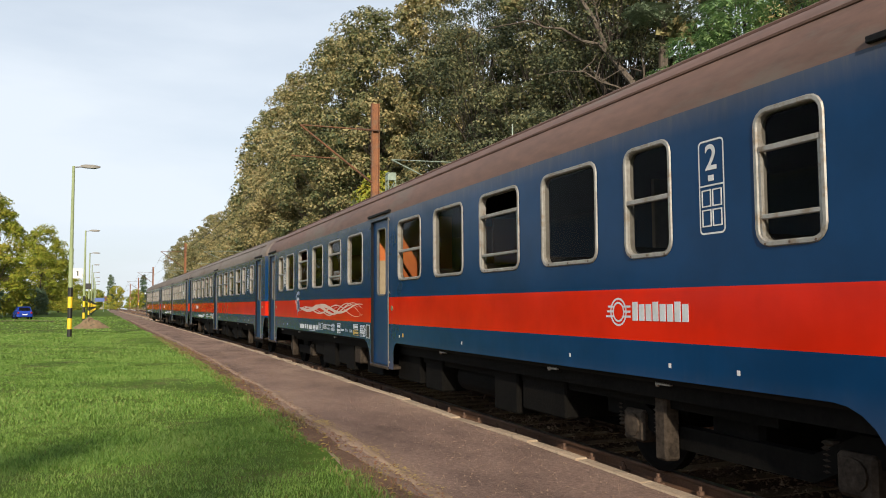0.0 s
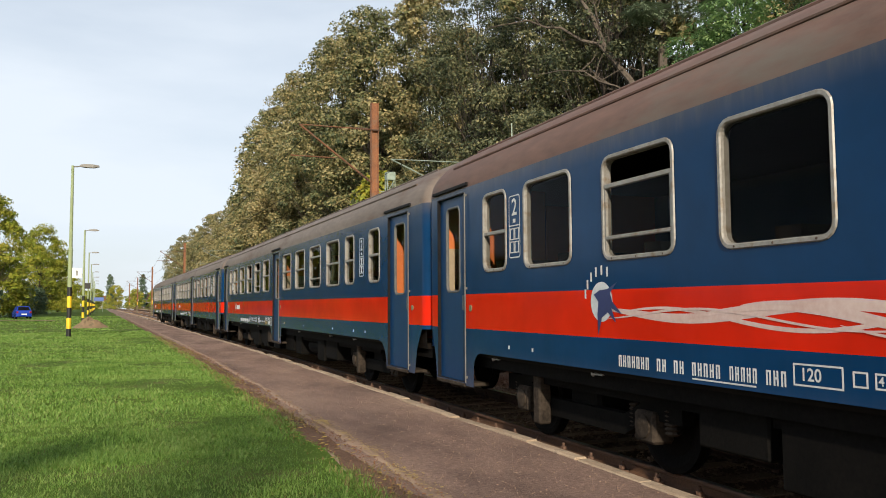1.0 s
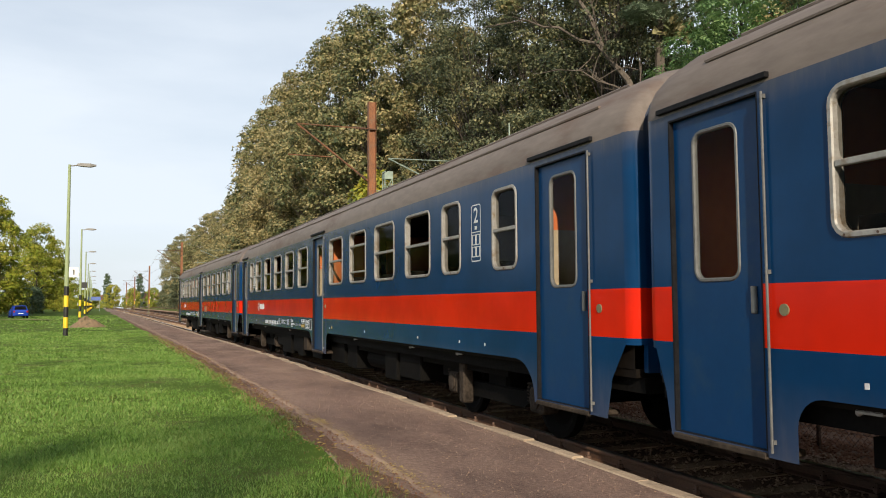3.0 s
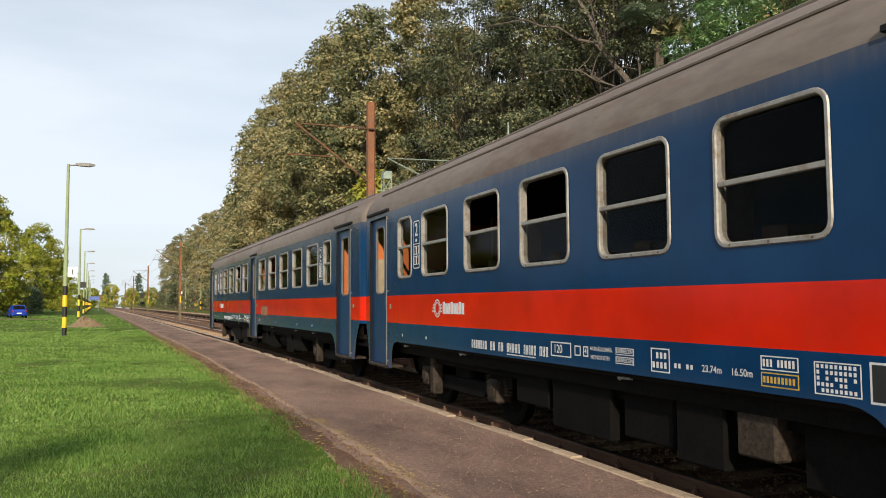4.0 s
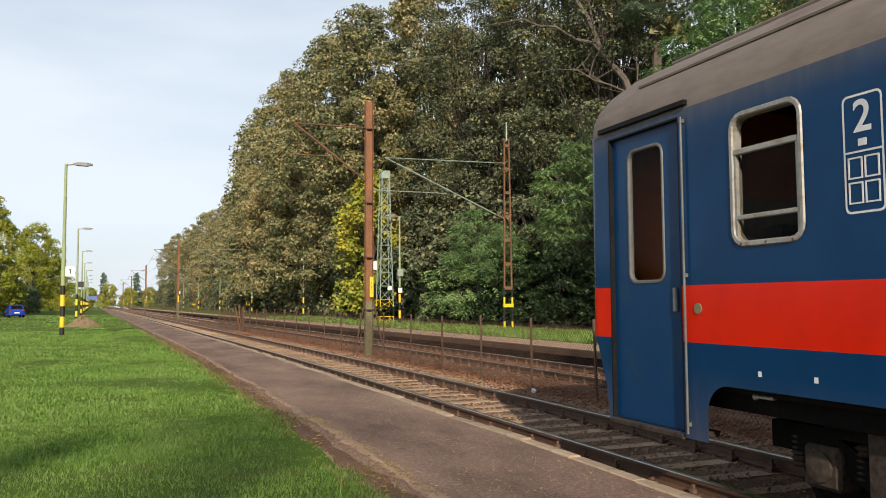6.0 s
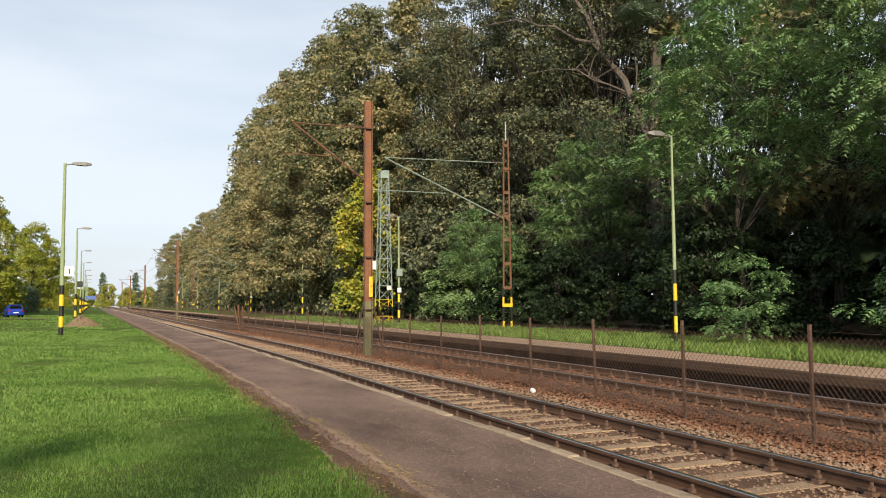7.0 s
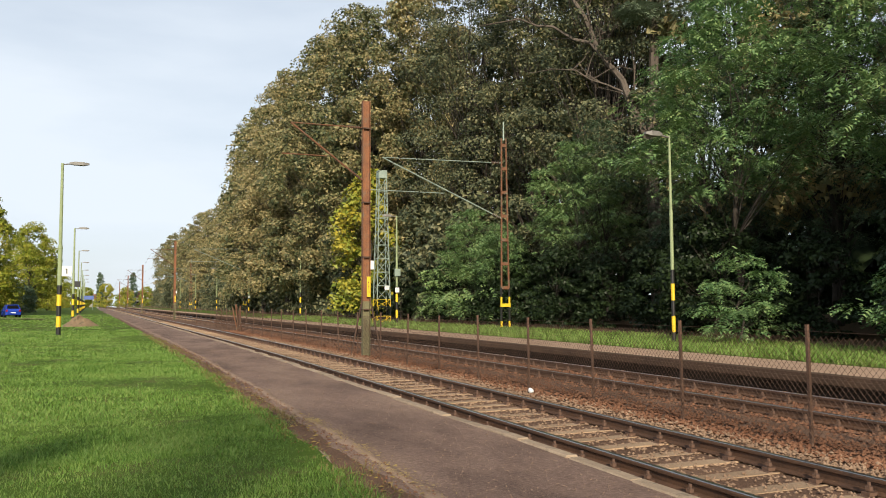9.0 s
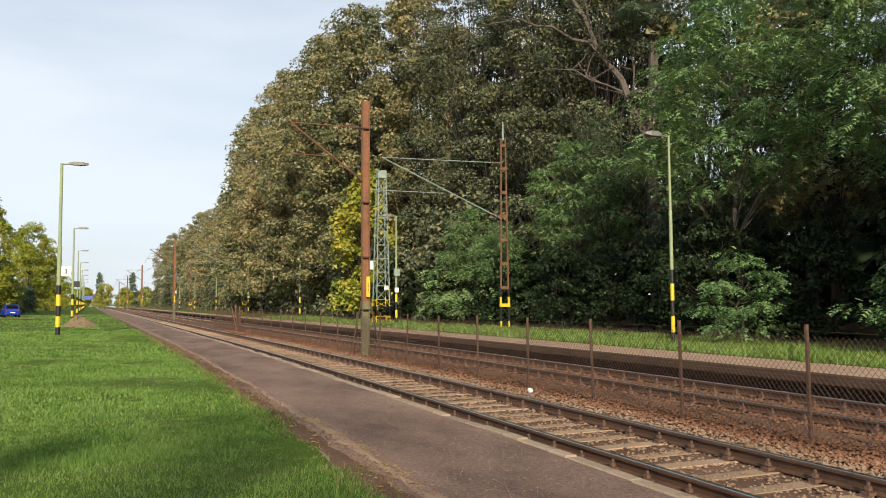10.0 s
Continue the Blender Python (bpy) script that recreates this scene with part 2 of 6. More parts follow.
M["coach"] = paint_coach()
M["door_blue"] = surface("door_blue_paint", (0.003, 0.038, 0.118), (0.002, 0.031, 0.100), 14, 1.2, 0.34, relief=0.05, stain=(0.012, 0.042, 0.10), spec=0.2)
M["roof"] = surface("dusty_grey_roof", (0.21, 0.17, 0.145), (0.125, 0.098, 0.083), 12, 0.6, 0.7, relief=0.1, stain=(0.12, 0.075, 0.055), scale=(1, 0.25, 1))
M["roof_brown"] = surface("rusty_brown_roof", (0.19, 0.105, 0.08), (0.105, 0.062, 0.05), 12, 0.6, 0.7, relief=0.1, stain=(0.15, 0.12, 0.10), scale=(1, 0.25, 1))
M["alu"] = surface("aluminium_frame", (0.36, 0.345, 0.32), (0.22, 0.205, 0.185), 25, 3, 0.5, 0.3, relief=0.15, stain=(0.19, 0.135, 0.085))
M["grey_trim"] = surface("grey_trim", (0.15, 0.15, 0.145), (0.085, 0.085, 0.085), 25, 3, 0.5, 0.1, relief=0.1)
# near-black base: the shade below the coach is put into it
M["under"] = surface("shade_black_underframe", (0.009, 0.008, 0.007), (0.003, 0.003, 0.003), 25, 2, 0.85, relief=0.4, spec=0.08)
M["under_grey"] = surface("dusty_brake_gear", (0.075, 0.058, 0.045), (0.02, 0.016, 0.013), 25, 2, 0.85, relief=0.4, spec=0.08)
M["rubber"] = surface("black_rubber", (0.018, 0.018, 0.020), (0.008, 0.008, 0.009), 30, 3, 0.6, relief=0.2, spec=0.08)
M["interior"] = surface("cream_interior_panel", (0.42, 0.34, 0.24), (0.32, 0.25, 0.17), 12, 1.5, 0.6, relief=0.05)
# saloon tones near black, carrying the shade behind the windows
M["interior_shade"] = surface("shade_brown_interior", (0.012, 0.009, 0.007), (0.006, 0.005, 0.004), 12, 1.5, 0.7, relief=0.05, spec=0.08)
M["seat"] = surface("shade_dark_seat_cloth", (0.018, 0.015, 0.013), (0.009, 0.008, 0.007), 40, 2, 0.9, relief=0.2, spec=0.08)
M["orange_panel"] = surface("orange_vestibule_wall", (0.62, 0.17, 0.04), (0.48, 0.12, 0.03), 10, 1, 0.6, relief=0.05)
M["decal_white"] = surface("white_lettering", (0.62, 0.64, 0.66), (0.48, 0.50, 0.52), 40, 3, 0.5, relief=0.02)
M["decal_blue"] = surface("dark_blue_decal", (0.02, 0.03, 0.13), (0.015, 0.02, 0.09), 40, 3, 0.4, relief=0.02)
M["decal_yellow"] = surface("ochre_lettering", (0.55, 0.36, 0.06), (0.42, 0.27, 0.04), 40, 3, 0.5, relief=0.02)
M["decal_pink"] = surface("faded_white_ribbon", (0.66, 0.52, 0.48), (0.54, 0.36, 0.32), 20, 2, 0.45, relief=0.02)
M["car_blue"] = surface("blue_car_paint", (0.02, 0.06, 0.42), (0.015, 0.05, 0.36), 20, 2, 0.25, 0.2, relief=0.0)
M["tail_red"] = surface("tail_lamp_red", (0.30, 0.01, 0.01), (0.22, 0.01, 0.01), 20, 2, 0.3, relief=0.0)
M["sign_blue"] = surface("blue_sign", (0.10, 0.16, 0.42), (0.08, 0.13, 0.36), 20, 2, 0.5, relief=0.0)
M["far_wall"] = surface("pale_render", (0.55, 0.52, 0.48), (0.45, 0.42, 0.39), 10, 1, 0.9, relief=0.1)
M["far_roof"] = surface("tiled_roof", (0.28, 0.13, 0.08), (0.18, 0.08, 0.05), 10, 1, 0.9, relief=0.1)


def glass_material(name, tint):
    m, nt, b = shader(name)
    tr = node(nt, "ShaderNodeBsdfTransparent", [("Color", (*tint, 1))])
    gl = node(nt, "ShaderNodeBsdfGlossy", [("Roughness", 0.03), ("Color", (0.9, 0.92, 0.95, 1))])
    fr = node(nt, "ShaderNodeFresnel", [("IOR", 1.11)])
    mix = node(nt, "ShaderNodeMixShader", [(0, fr.outputs[0]), (1, tr.outputs[0]), (2, gl.outputs[0])])
    nt.links.new(mix.outputs[0], nt.nodes["Material Output"].inputs["Surface"])
    return m


M["glass"] = glass_material("window_glass", (0.50, 0.50, 0.48))
M["glass_clear"] = glass_material("door_glass", (0.92, 0.92, 0.90))


# ---- building blocks ----
def mesh_of(name, verts, faces, material, smooth=False):
    me = bpy.data.meshes.new(name)
    me.from_pydata([tuple(v) for v in verts], [], [tuple(f) for f in faces])
    me.materials.append(material)
    if smooth:
        me.polygons.foreach_set("use_smooth", [True] * len(me.polygons))
    me.update()
    return me


def from_bm(name, bm, material, smooth=False):
    me = bpy.data.meshes.new(name)
    bm.normal_update()
    bm.to_mesh(me)
    bm.free()
    for m in (material if isinstance(material, (list, tuple)) else [material]):
        me.materials.append(m)
    if smooth:
        me.polygons.foreach_set("use_smooth", [True] * len(me.polygons))
    return me


def part(name, bm, material, parent, label="", m=None, smooth=False):
    """Links a bmesh, or a ready mesh, as one mesh object under a thing or a part."""
    me = from_bm(name, bm, material, smooth) if isinstance(bm, bmesh.types.BMesh) else bm
    ob = new(name, me)
    ob.parent = parent
    if m is not None:
        ob.matrix_basis = m
    return tagged(ob, label)


def thing(name, label, category, m=None, group="", kind=""):
    ob = new(name)
    ob.empty_display_size = 0.2
    if m is not None:
        ob.matrix_basis = m
    return tagged(ob, label, category, group, kind)


def box(bm, x0, y0, z0, x1, y1, z1, bevel=0.0):
    vs = [bm.verts.new((x, y, z)) for z in (z0, z1) for y in (y0, y1) for x in (x0, x1)]
    fs = [bm.faces.new([vs[i] for i in f]) for f in ((0, 2, 3, 1), (4, 5, 7, 6), (0, 1, 5, 4), (2, 6, 7, 3), (0, 4, 6, 2), (1, 3, 7, 5))]
    if bevel:
        es = list({e for f in fs for e in f.edges})
        bmesh.ops.bevel(bm, geom=es, offset=bevel, segments=1, affect="EDGES")
    return bm


def tube(bm, a, b, r0, r1=None, sides=8, caps=True):
    a, b = Vector(a), Vector(b)
    r1 = r0 if r1 is None else r1
    d = (b - a).normalized()
    u = d.orthogonal().normalized()
    w = d.cross(u)
    rings = []
    for p, r in ((a, r0), (b, r1)):
        rings.append([bm.verts.new(p + (u * math.cos(2 * math.pi * i / sides) + w * math.sin(2 * math.pi * i / sides)) * r) for i in range(sides)])
    for i in range(sides):
        bm.faces.new((rings[0][i], rings[0][(i + 1) % sides], rings[1][(i + 1) % sides], rings[1][i]))
    if caps:
        bm.faces.new(rings[0][::-1])
        bm.faces.new(rings[1])
    return bm


def lathe(bm, profile, origin=(0, 0, 0), axis="Z", sides=20):
    """profile: (radius, height) pairs turned about an axis."""
    o = Vector(origin)
    rings = []
    for r, h in profile:
        ring = []
        for i in range(sides):
            c, s = math.cos(2 * math.pi * i / sides) * r, math.sin(2 * math.pi * i / sides) * r
            ring.append(bm.verts.new(o + (Vector((c, s, h)) if axis == "Z" else Vector((h, c, s)))))
        rings.append(ring)
    for a, b in zip(rings, rings[1:]):
        for i in range(sides):
            bm.faces.new((a[i], a[(i + 1) % sides], b[(i + 1) % sides], b[i]))
    bm.faces.new(rings[0][::-1])
    bm.faces.new(rings[-1])
    return bm


def rounded(y0, z0, y1, z1, r, n=4):
    pts = []
    for cy, cz, a0 in ((y1 - r, z1 - r, 0), (y0 + r, z1 - r, 90), (y0 + r, z0 + r, 180), (y1 - r, z0 + r, 270)):
        for i in range(n + 1):
            a = radians(a0 + 90 * i / n)
            pts.append((cy + r * math.cos(a), cz + r * math.sin(a)))
    return pts


def bend(y):
    """How far the line has swung to the side at y: a wide curve, then straight on."""
    k, yc = 0.0011, 34.9
    return 0.0 if y < 0 else (-k * y * y / 2 if y < yc else -k * yc * (y - yc / 2))


def heading(y):
    k, yc = 0.0011, 34.9
    return 0.0 if y < 0 else math.atan(k * min(y, yc))


def along(y0, y1, step):
    n = max(1, int(round((y1 - y0) / step)))
    return [y0 + (y1 - y0) * i / n for i in range(n + 1)]


def sweep(name, profile, ys, material, wobble=0.0, closed=False, smooth=False, rng=None):
    """A profile of (x, z) pairs drawn out along the line."""
    verts, faces = [], []
    k = len(profile)
    for y in ys:
        for x, z in profile:
            w = rng.uniform(-wobble, wobble) if rng else 0
            verts.append((x + bend(y) + w, y, z + w * 0.5))
    for i in range(len(ys) - 1):
        for j in range(k if closed else k - 1):
            a, b = i * k + j, i * k + (j + 1) % k
            faces.append((a, b, b + k, a + k))
    if closed:
        faces.append(tuple(range(k))[::-1])
        faces.append(tuple(range((len(ys) - 1) * k, len(ys) * k)))
    return mesh_of(name, verts, faces, material, smooth)


NEAR, FAR = -30.0, 420.0
TRACK_X = (5.61, 10.085)          # the two track centres
PLAT_Z, EDGE_X = 0.185, 3.94
LONG = along(NEAR, 60, 2.0) + along(64, FAR, 8.0)


# ---- ground, platforms, tracks ----
def build_ground():
    rng = random.Random(3)
    xs = [-900, -300, -120, -60, -30, -20, -14, -10, -7, -5, -3.5, -2.4, -1.4, -0.6, 0.2, 0.9, 1.55, 1.9]
    ys = along(NEAR - 60, 60, 1.5) + along(65, 200, 8) + along(220, 900, 40)
    verts, faces = [], []
    for y in ys:
        for x in xs:
            dz = 0.05 * noise.noise((x * 0.35, y * 0.35, 0)) if x > -60 else 0
            edge = 0.10 * noise.noise((0, y * 0.9, 3)) + 0.05 * noise.noise((0, y * 3.1, 5)) if x > 1.8 else 0
            verts.append((x + edge + (bend(y) if y < 450 else bend(450)), y, PLAT_Z - 0.02 + dz * (1 if x < 1.8 else 0.15)))
    k = len(xs)
    for i in range(len(ys) - 1):
        for j in range(k - 1):
            a = i * k + j
            faces.append((a, a + 1, a + k + 1, a + k))
    tagged(new("ground", mesh_of("ground", verts, faces, M["grass_soil"], True)), "mown green lawn with dry and muddy patches", "lawn", kind="structure")
    # the far side: platform verge and woodland floor
    tagged(new("ground", sweep("verge", [(13.9, 0.25), (15.5, 0.28), (18.6, 0.36)], LONG + [600, 900], M["grass_soil"], smooth=True)),
           "grassy verge behind the opposite platform", "verge", kind="structure")
    tagged(new("ground", sweep("wood_floor", [(18.6, 0.36), (24, 0.5), (60, 0.8), (900, 0.8)], LONG + [600, 900], M["litter"], smooth=True)),
           "woodland floor of dark soil and fallen leaves", "woodland floor", kind="structure")
    tagged(new("ground", sweep("bed", [(3.6, -0.32), (4.2, -0.30), (4.5, -0.167), (6.75, -0.167), (7.3, -0.22), (8.4, -0.22), (8.9, -0.17), (11.3, -0.17), (11.6, -0.3), (12.2, -0.32)],
                               LONG + [600, 900], M["ballast_bed"])), "brown track bed between two platforms", "track bed", kind="structure")


def build_platform():
    rng = random.Random(5)
    ys = along(NEAR, 60, 0.5) + along(64, 330, 6.0)
    verts, faces = [], []
    xs = [1.6, 2.1, 2.5, 3.0, 3.4, EDGE_X - 0.11]
    for y in ys:
        for i, x in enumerate(xs):
            verts.append((x + bend(y), y, PLAT_Z - 0.012 + 0.012 * noise.noise((x, y * 0.6, 9)) + (-0.015 if i == 0 else 0)))
    k = len(xs)
    for i in range(len(ys) - 1):
        for j in range(k - 1):
            a = i * k + j
            faces.append((a, a + 1, a + k + 1, a + k))
    pavement = tagged(new("pavement", mesh_of("pavement", verts, faces, M["asphalt"], True)), "worn reddish-grey asphalt platform surface", "platform", kind="structure")
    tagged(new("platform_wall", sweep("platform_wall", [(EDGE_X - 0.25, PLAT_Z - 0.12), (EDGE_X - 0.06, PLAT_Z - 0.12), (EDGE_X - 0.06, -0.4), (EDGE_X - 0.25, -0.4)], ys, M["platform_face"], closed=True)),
           "concrete wall under the platform edge, coloured dark as shaded", "platform wall", kind="structure")
    # edge stones, each a little off line
    bm = bmesh.new()
    box(bm, -0.065, -0.492, -0.13, 0.065, 0.492, 0.0, 0.014)
    stone_mesh = from_bm("edge_stone", bm, M["kerb"])
    y, n = -4.0, 0
    while n < 150:
        part("edge_stone", stone_mesh, None, pavement,
             m=pose(EDGE_X - 0.055 + bend(y) + rng.uniform(-0.032, 0.025), y, PLAT_Z + rng.uniform(-0.006, 0.016), rng.uniform(-.6, .6), rng.uniform(-1.5, 1.5), math.degrees(heading(y)) + rng.uniform(-1.2, 1.2)))
        y, n = y + 1.0, n + 1
    far = sweep("edge_stone_row", [(EDGE_X - 0.12, PLAT_Z - 0.13), (EDGE_X + 0.01, PLAT_Z - 0.13), (EDGE_X + 0.01, PLAT_Z), (EDGE_X - 0.12, PLAT_Z)], along(146, 330, 6), M["kerb"], closed=True)
    tagged(part("edge_stone_row", far, None, pavement), kind="stuff")
    # dusty sand and gravel drifted along the lawn's edge
    verts, faces = [], []
    rows = along(-4, 90, 0.25)
    for y in rows:
        w = 0.17 + 0.12 * noise.noise((y * 0.7, 1, 1)) + 0.10 * noise.noise((y * 2.7, 2, 1))
        for f, h in ((-1.6, -0.05), (0.0, 0.010), (1.1, -0.022)):
            verts.append((1.90 + bend(y) + f * w * 0.85 + 0.06 * noise.noise((y * 1.9, f, 4)), y, PLAT_Z + h))
    for i in range(len(rows) - 1):
        for j in range(2):
            a = i * 3 + j
            faces.append((a, a + 1, a + 4, a + 3))
    tagged(new("dirt_strip", mesh_of("dirt_strip", verts, faces, M["ballast_bed"], True)), "dark soil and leaf litter along the asphalt's edge", "dirt", kind="structure")
    verts, faces = [], []
    for y in rows:
        w = 0.07 + 0.05 * noise.noise((y * 0.8, 5, 1)) + 0.04 * noise.noise((y * 3.3, 6, 1))
        c = 2.20 + 0.06 * noise.noise((y * 0.25, 7, 1)) + 0.05 * noise.noise((y * 1.4, 8, 1))
        for f, h in ((-1.0, -0.016), (-0.6, 0.002), (0.6, 0.002), (1.0, -0.016)):
            verts.append((c + bend(y) + f * w * 0.9, y, PLAT_Z + h))
    for i in range(len(rows) - 1):
        for j in range(3):
            a = i * 4 + j
            faces.append((a, a + 1, a + 5, a + 4))
    tagged(new("dust_band", mesh_of("dust_band", verts, faces, M["dust"], True)), "band of pale dust lying along the asphalt", "dust", kind="structure")
    # opposite platform
    ys2 = along(NEAR, 60, 2) + along(64, 330, 8)
    tagged(new("pavement", sweep("far_platform", [(12.02, 0.262), (13.0, 0.262), (13.95, 0.255)], ys2, M["concrete_edge"])), "pale sandy paving of the opposite platform", "platform", kind="structure")
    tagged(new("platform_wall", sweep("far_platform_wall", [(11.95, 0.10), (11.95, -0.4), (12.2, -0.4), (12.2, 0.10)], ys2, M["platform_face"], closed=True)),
           "wall of the opposite platform, coloured black as shaded", "platform wall", kind="structure")
    coping = sweep("coping", [(11.72, 0.10), (12.02, 0.10), (12.02, 0.268), (11.72, 0.268)], ys2, M["coping_brown"], closed=True)
    tagged(new("platform_edge", coping), "dark brown concrete coping of the opposite platform", "platform edge", kind="structure")


def rail_profile(x):
    half = [(0.0, 0.0), (0.030, -0.002), (0.036, -0.012), (0.035, -0.036), (0.010, -0.048), (0.009, -0.115), (0.062, -0.135), (0.062, -0.148)]
    return [(x + a, z) for a, z in half] + [(x - a, z) for a, z in half[::-1][:-1]]


def build_tracks():
    rng = random.Random(7)
    ys = along(NEAR, 60, 2.0) + along(66, 400, 6)
    bm = bmesh.new()
    hx, hz = 1.25, 0.11
    v = [bm.verts.new(p) for p in [(-hx, -.14, -hz), (hx, -.14, -hz), (hx, .14, -hz), (-hx, .14, -hz), (-hx, -.105, hz * .9), (hx, -.105, hz * .9), (hx, .105, hz * .9), (-hx, .105, hz * .9)]]
    for f in ((3, 2, 1, 0), (4, 5, 6, 7), (0, 1, 5, 4), (1, 2, 6, 5), (2, 3, 7, 6), (3, 0, 4, 7)):
        bm.faces.new([v[i] for i in f])
    sleeper_mesh = from_bm("sleeper", bm, M["sleeper"])
    rusty_mesh = sleeper_mesh.copy()
    rusty_mesh.materials[0] = M["sleeper_rust"]
    bm = bmesh.new()
    for s in (-1, 1):
        box(bm, s * 0.02 - 0.17, -0.075, -0.062, s * 0.02 + 0.17, 0.075, -0.045)
        tube(bm, (s * 0.105, 0, -0.05), (s * 0.105, 0, 0.075), 0.018, sides=6)
        tube(bm, (s * 0.105, 0, 0.0), (s * 0.105, 0, 0.035), 0.036, sides=6)
        box(bm, s * 0.105 - 0.05, -0.045, -0.045, s * 0.105 + 0.05, 0.045, -0.012)
    clip_mesh = from_bm("rail_clip", bm, M["post_brown"])
    for n, tx in enumerate(TRACK_X):
        track = thing("railway_track", "rusty rails on concrete sleepers in brown ballast" if n else "polished rails on dusty concrete sleepers in gravel", "railway track", kind="structure")
        for s in (-1, 1):
            x = tx + s * 0.7535
            part("rail", sweep("rail", rail_profile(x), ys, M["rail_side"], closed=True), None, track)
            part("rail_head", sweep("rail_head", [(x - 0.034, 0.000), (x - 0.026, 0.006), (x + 0.026, 0.006), (x + 0.034, 0.000)], ys, M["rail_top"], closed=True), None, track, "worn shiny running surface")
        y, k = -6.0, 0
        verts, faces = [], []
        while y < 330:
            if k < 150:
                sl = part("sleeper", rusty_mesh if n else sleeper_mesh, None, track, m=pose(tx + bend(y) + rng.uniform(-.02, .02), y, (-0.278 if n else -0.254) + rng.uniform(-0.008, 0.006), 0, 0, math.degrees(heading(y)) + rng.uniform(-.8, .8)))
                for s in (-1, 1):
                    part("rail_clip", clip_mesh, None, sl, m=pose(s * 0.7535, 0, 0.172 if n else 0.150))
            else:
                b0 = len(verts)
                verts += [(tx + bend(y) + a, y + b, c) for c in (-0.30, -0.165) for a, b in ((-1.25, -.12), (1.25, -.12), (1.25, .12), (-1.25, .12))]
                faces += [tuple(b0 + i for i in f) for f in ((4, 5, 6, 7), (0, 1, 5, 4), (2, 3, 7, 6))]
            y, k = y + 0.6, k + 1
        tagged(part("sleeper_row", mesh_of("sleeper_row", verts, faces, M["sleeper"]), None, track), kind="stuff")


def build_ballast():
    """Crushed stone: small uneven lumps, thick near the eye."""
    rs = np.random.RandomState(11)
    base = np.array([(1, 0, 0), (-1, 0, 0), (0, 1, 0), (0, -1, 0), (0, 0, 1), (0, 0, -0.7)], float)
    tri = np.array([(0, 2, 4), (2, 1, 4), (1, 3, 4), (3, 0, 4), (2, 0, 5), (1, 2, 5), (3, 1, 5), (0, 3, 5)])

    def lay(name, n, x0, x1, y0, y1, z, size, mat, label, power=2.0):
        y = y0 + (y1 - y0) * rs.rand(n) ** power
        x = x0 + (x1 - x0) * rs.rand(n)
        zz = z + 0.012 * rs.randn(n)
        s = size * (0.6 + 0.8 * rs.rand(n)) * (1 + np.maximum(0, y) / 60)
        v = base[None] * s[:, None, None] * (0.65 + 0.7 * rs.rand(n, 6, 1)) * np.array([1, 1, 0.75])
        a = rs.rand(n) * 6.28
        c, q = np.cos(a)[:, None], np.sin(a)[:, None]
        v = np.stack([v[..., 0] * c - v[..., 1] * q, v[..., 0] * q + v[..., 1] * c, v[..., 2]], -1)
        sway = np.array([bend(t) for t in y])
        v += np.stack([x + sway, y, zz], -1)[:, None, :]
        f = (tri[None] + (np.arange(n) * 6)[:, None, None]).reshape(-1, 3)
        me = bpy.data.meshes.new(name)
        me.from_pydata(v.reshape(-1, 3).tolist(), [], f.tolist())
        me.materials.append(mat)
        tagged(new(name, me), label, "gravel", kind="stuff")

    lay("gravel", 14500, 4.35, 6.8, 3.2, 42, -0.169, 0.020, M["stone"], "dusty tan crushed stone between the sleepers")
    lay("gravel", 11000, 6.5, 7.75, 4.5, 45, -0.203, 0.021, M["stone"], "grey crushed stone along the fence")
    lay("gravel", 14000, 7.5, 9.6, 6, 55, -0.198, 0.024, M["stone_red"], "rust-brown crushed stone between the tracks")
    lay("gravel", 9000, 8.9, 11.3, 7, 60, -0.168, 0.028, M["stone_red"], "rust-stained crushed stone on the second track")
    lay("gravel", 2600, 1.8, 2.2, 3.5, 30, PLAT_Z - 0.004, 0.008, M["stone_red"], "loose grit along the asphalt's edge", 1.5)
    lay("gravel", 3200, 2.1, 3.8, 4, 26, PLAT_Z - 0.006, 0.006, M["stone"], "scattered pale grit on the asphalt", 1.5)
    lay("gravel", 3500, 10.95, 11.85, 7, 55, -0.17, 0.034, M["stone"], "grey gravel below the opposite platform")


def build_fallen_leaves():
    """Single fallen leaves and three bright drifts of them on the asphalt's edge."""
    rs = np.random.RandomState(12)
    spots = [(1.95 + 0.16 * rs.randn(), 4.5 + 26 * rs.rand() ** 1.4) for _ in range(380)]
    verts, faces = [], []
    for x, y in spots:
        a, s = rs.rand() * 6.28, 0.018 + 0.02 * rs.rand()
        c, q = math.cos(a) * s, math.sin(a) * s
        b0 = len(verts)
        z = PLAT_Z + 0.012
        verts += [(x + bend(y) - c, y - q, z), (x + bend(y) + q * .6, y - c * .6, z + .01 * rs.rand()), (x + bend(y) + c, y + q, z + .004), (x + bend(y) - q * .6, y + c * .6, z + .012 * rs.rand())]
        faces.append((b0, b0 + 1, b0 + 2, b0 + 3))
    tagged(new("fallen_leaves", mesh_of("fallen_leaves", verts, faces, M["dead_leaf"])), "small yellow fallen leaves strewn on the platform", "leaves", kind="stuff")


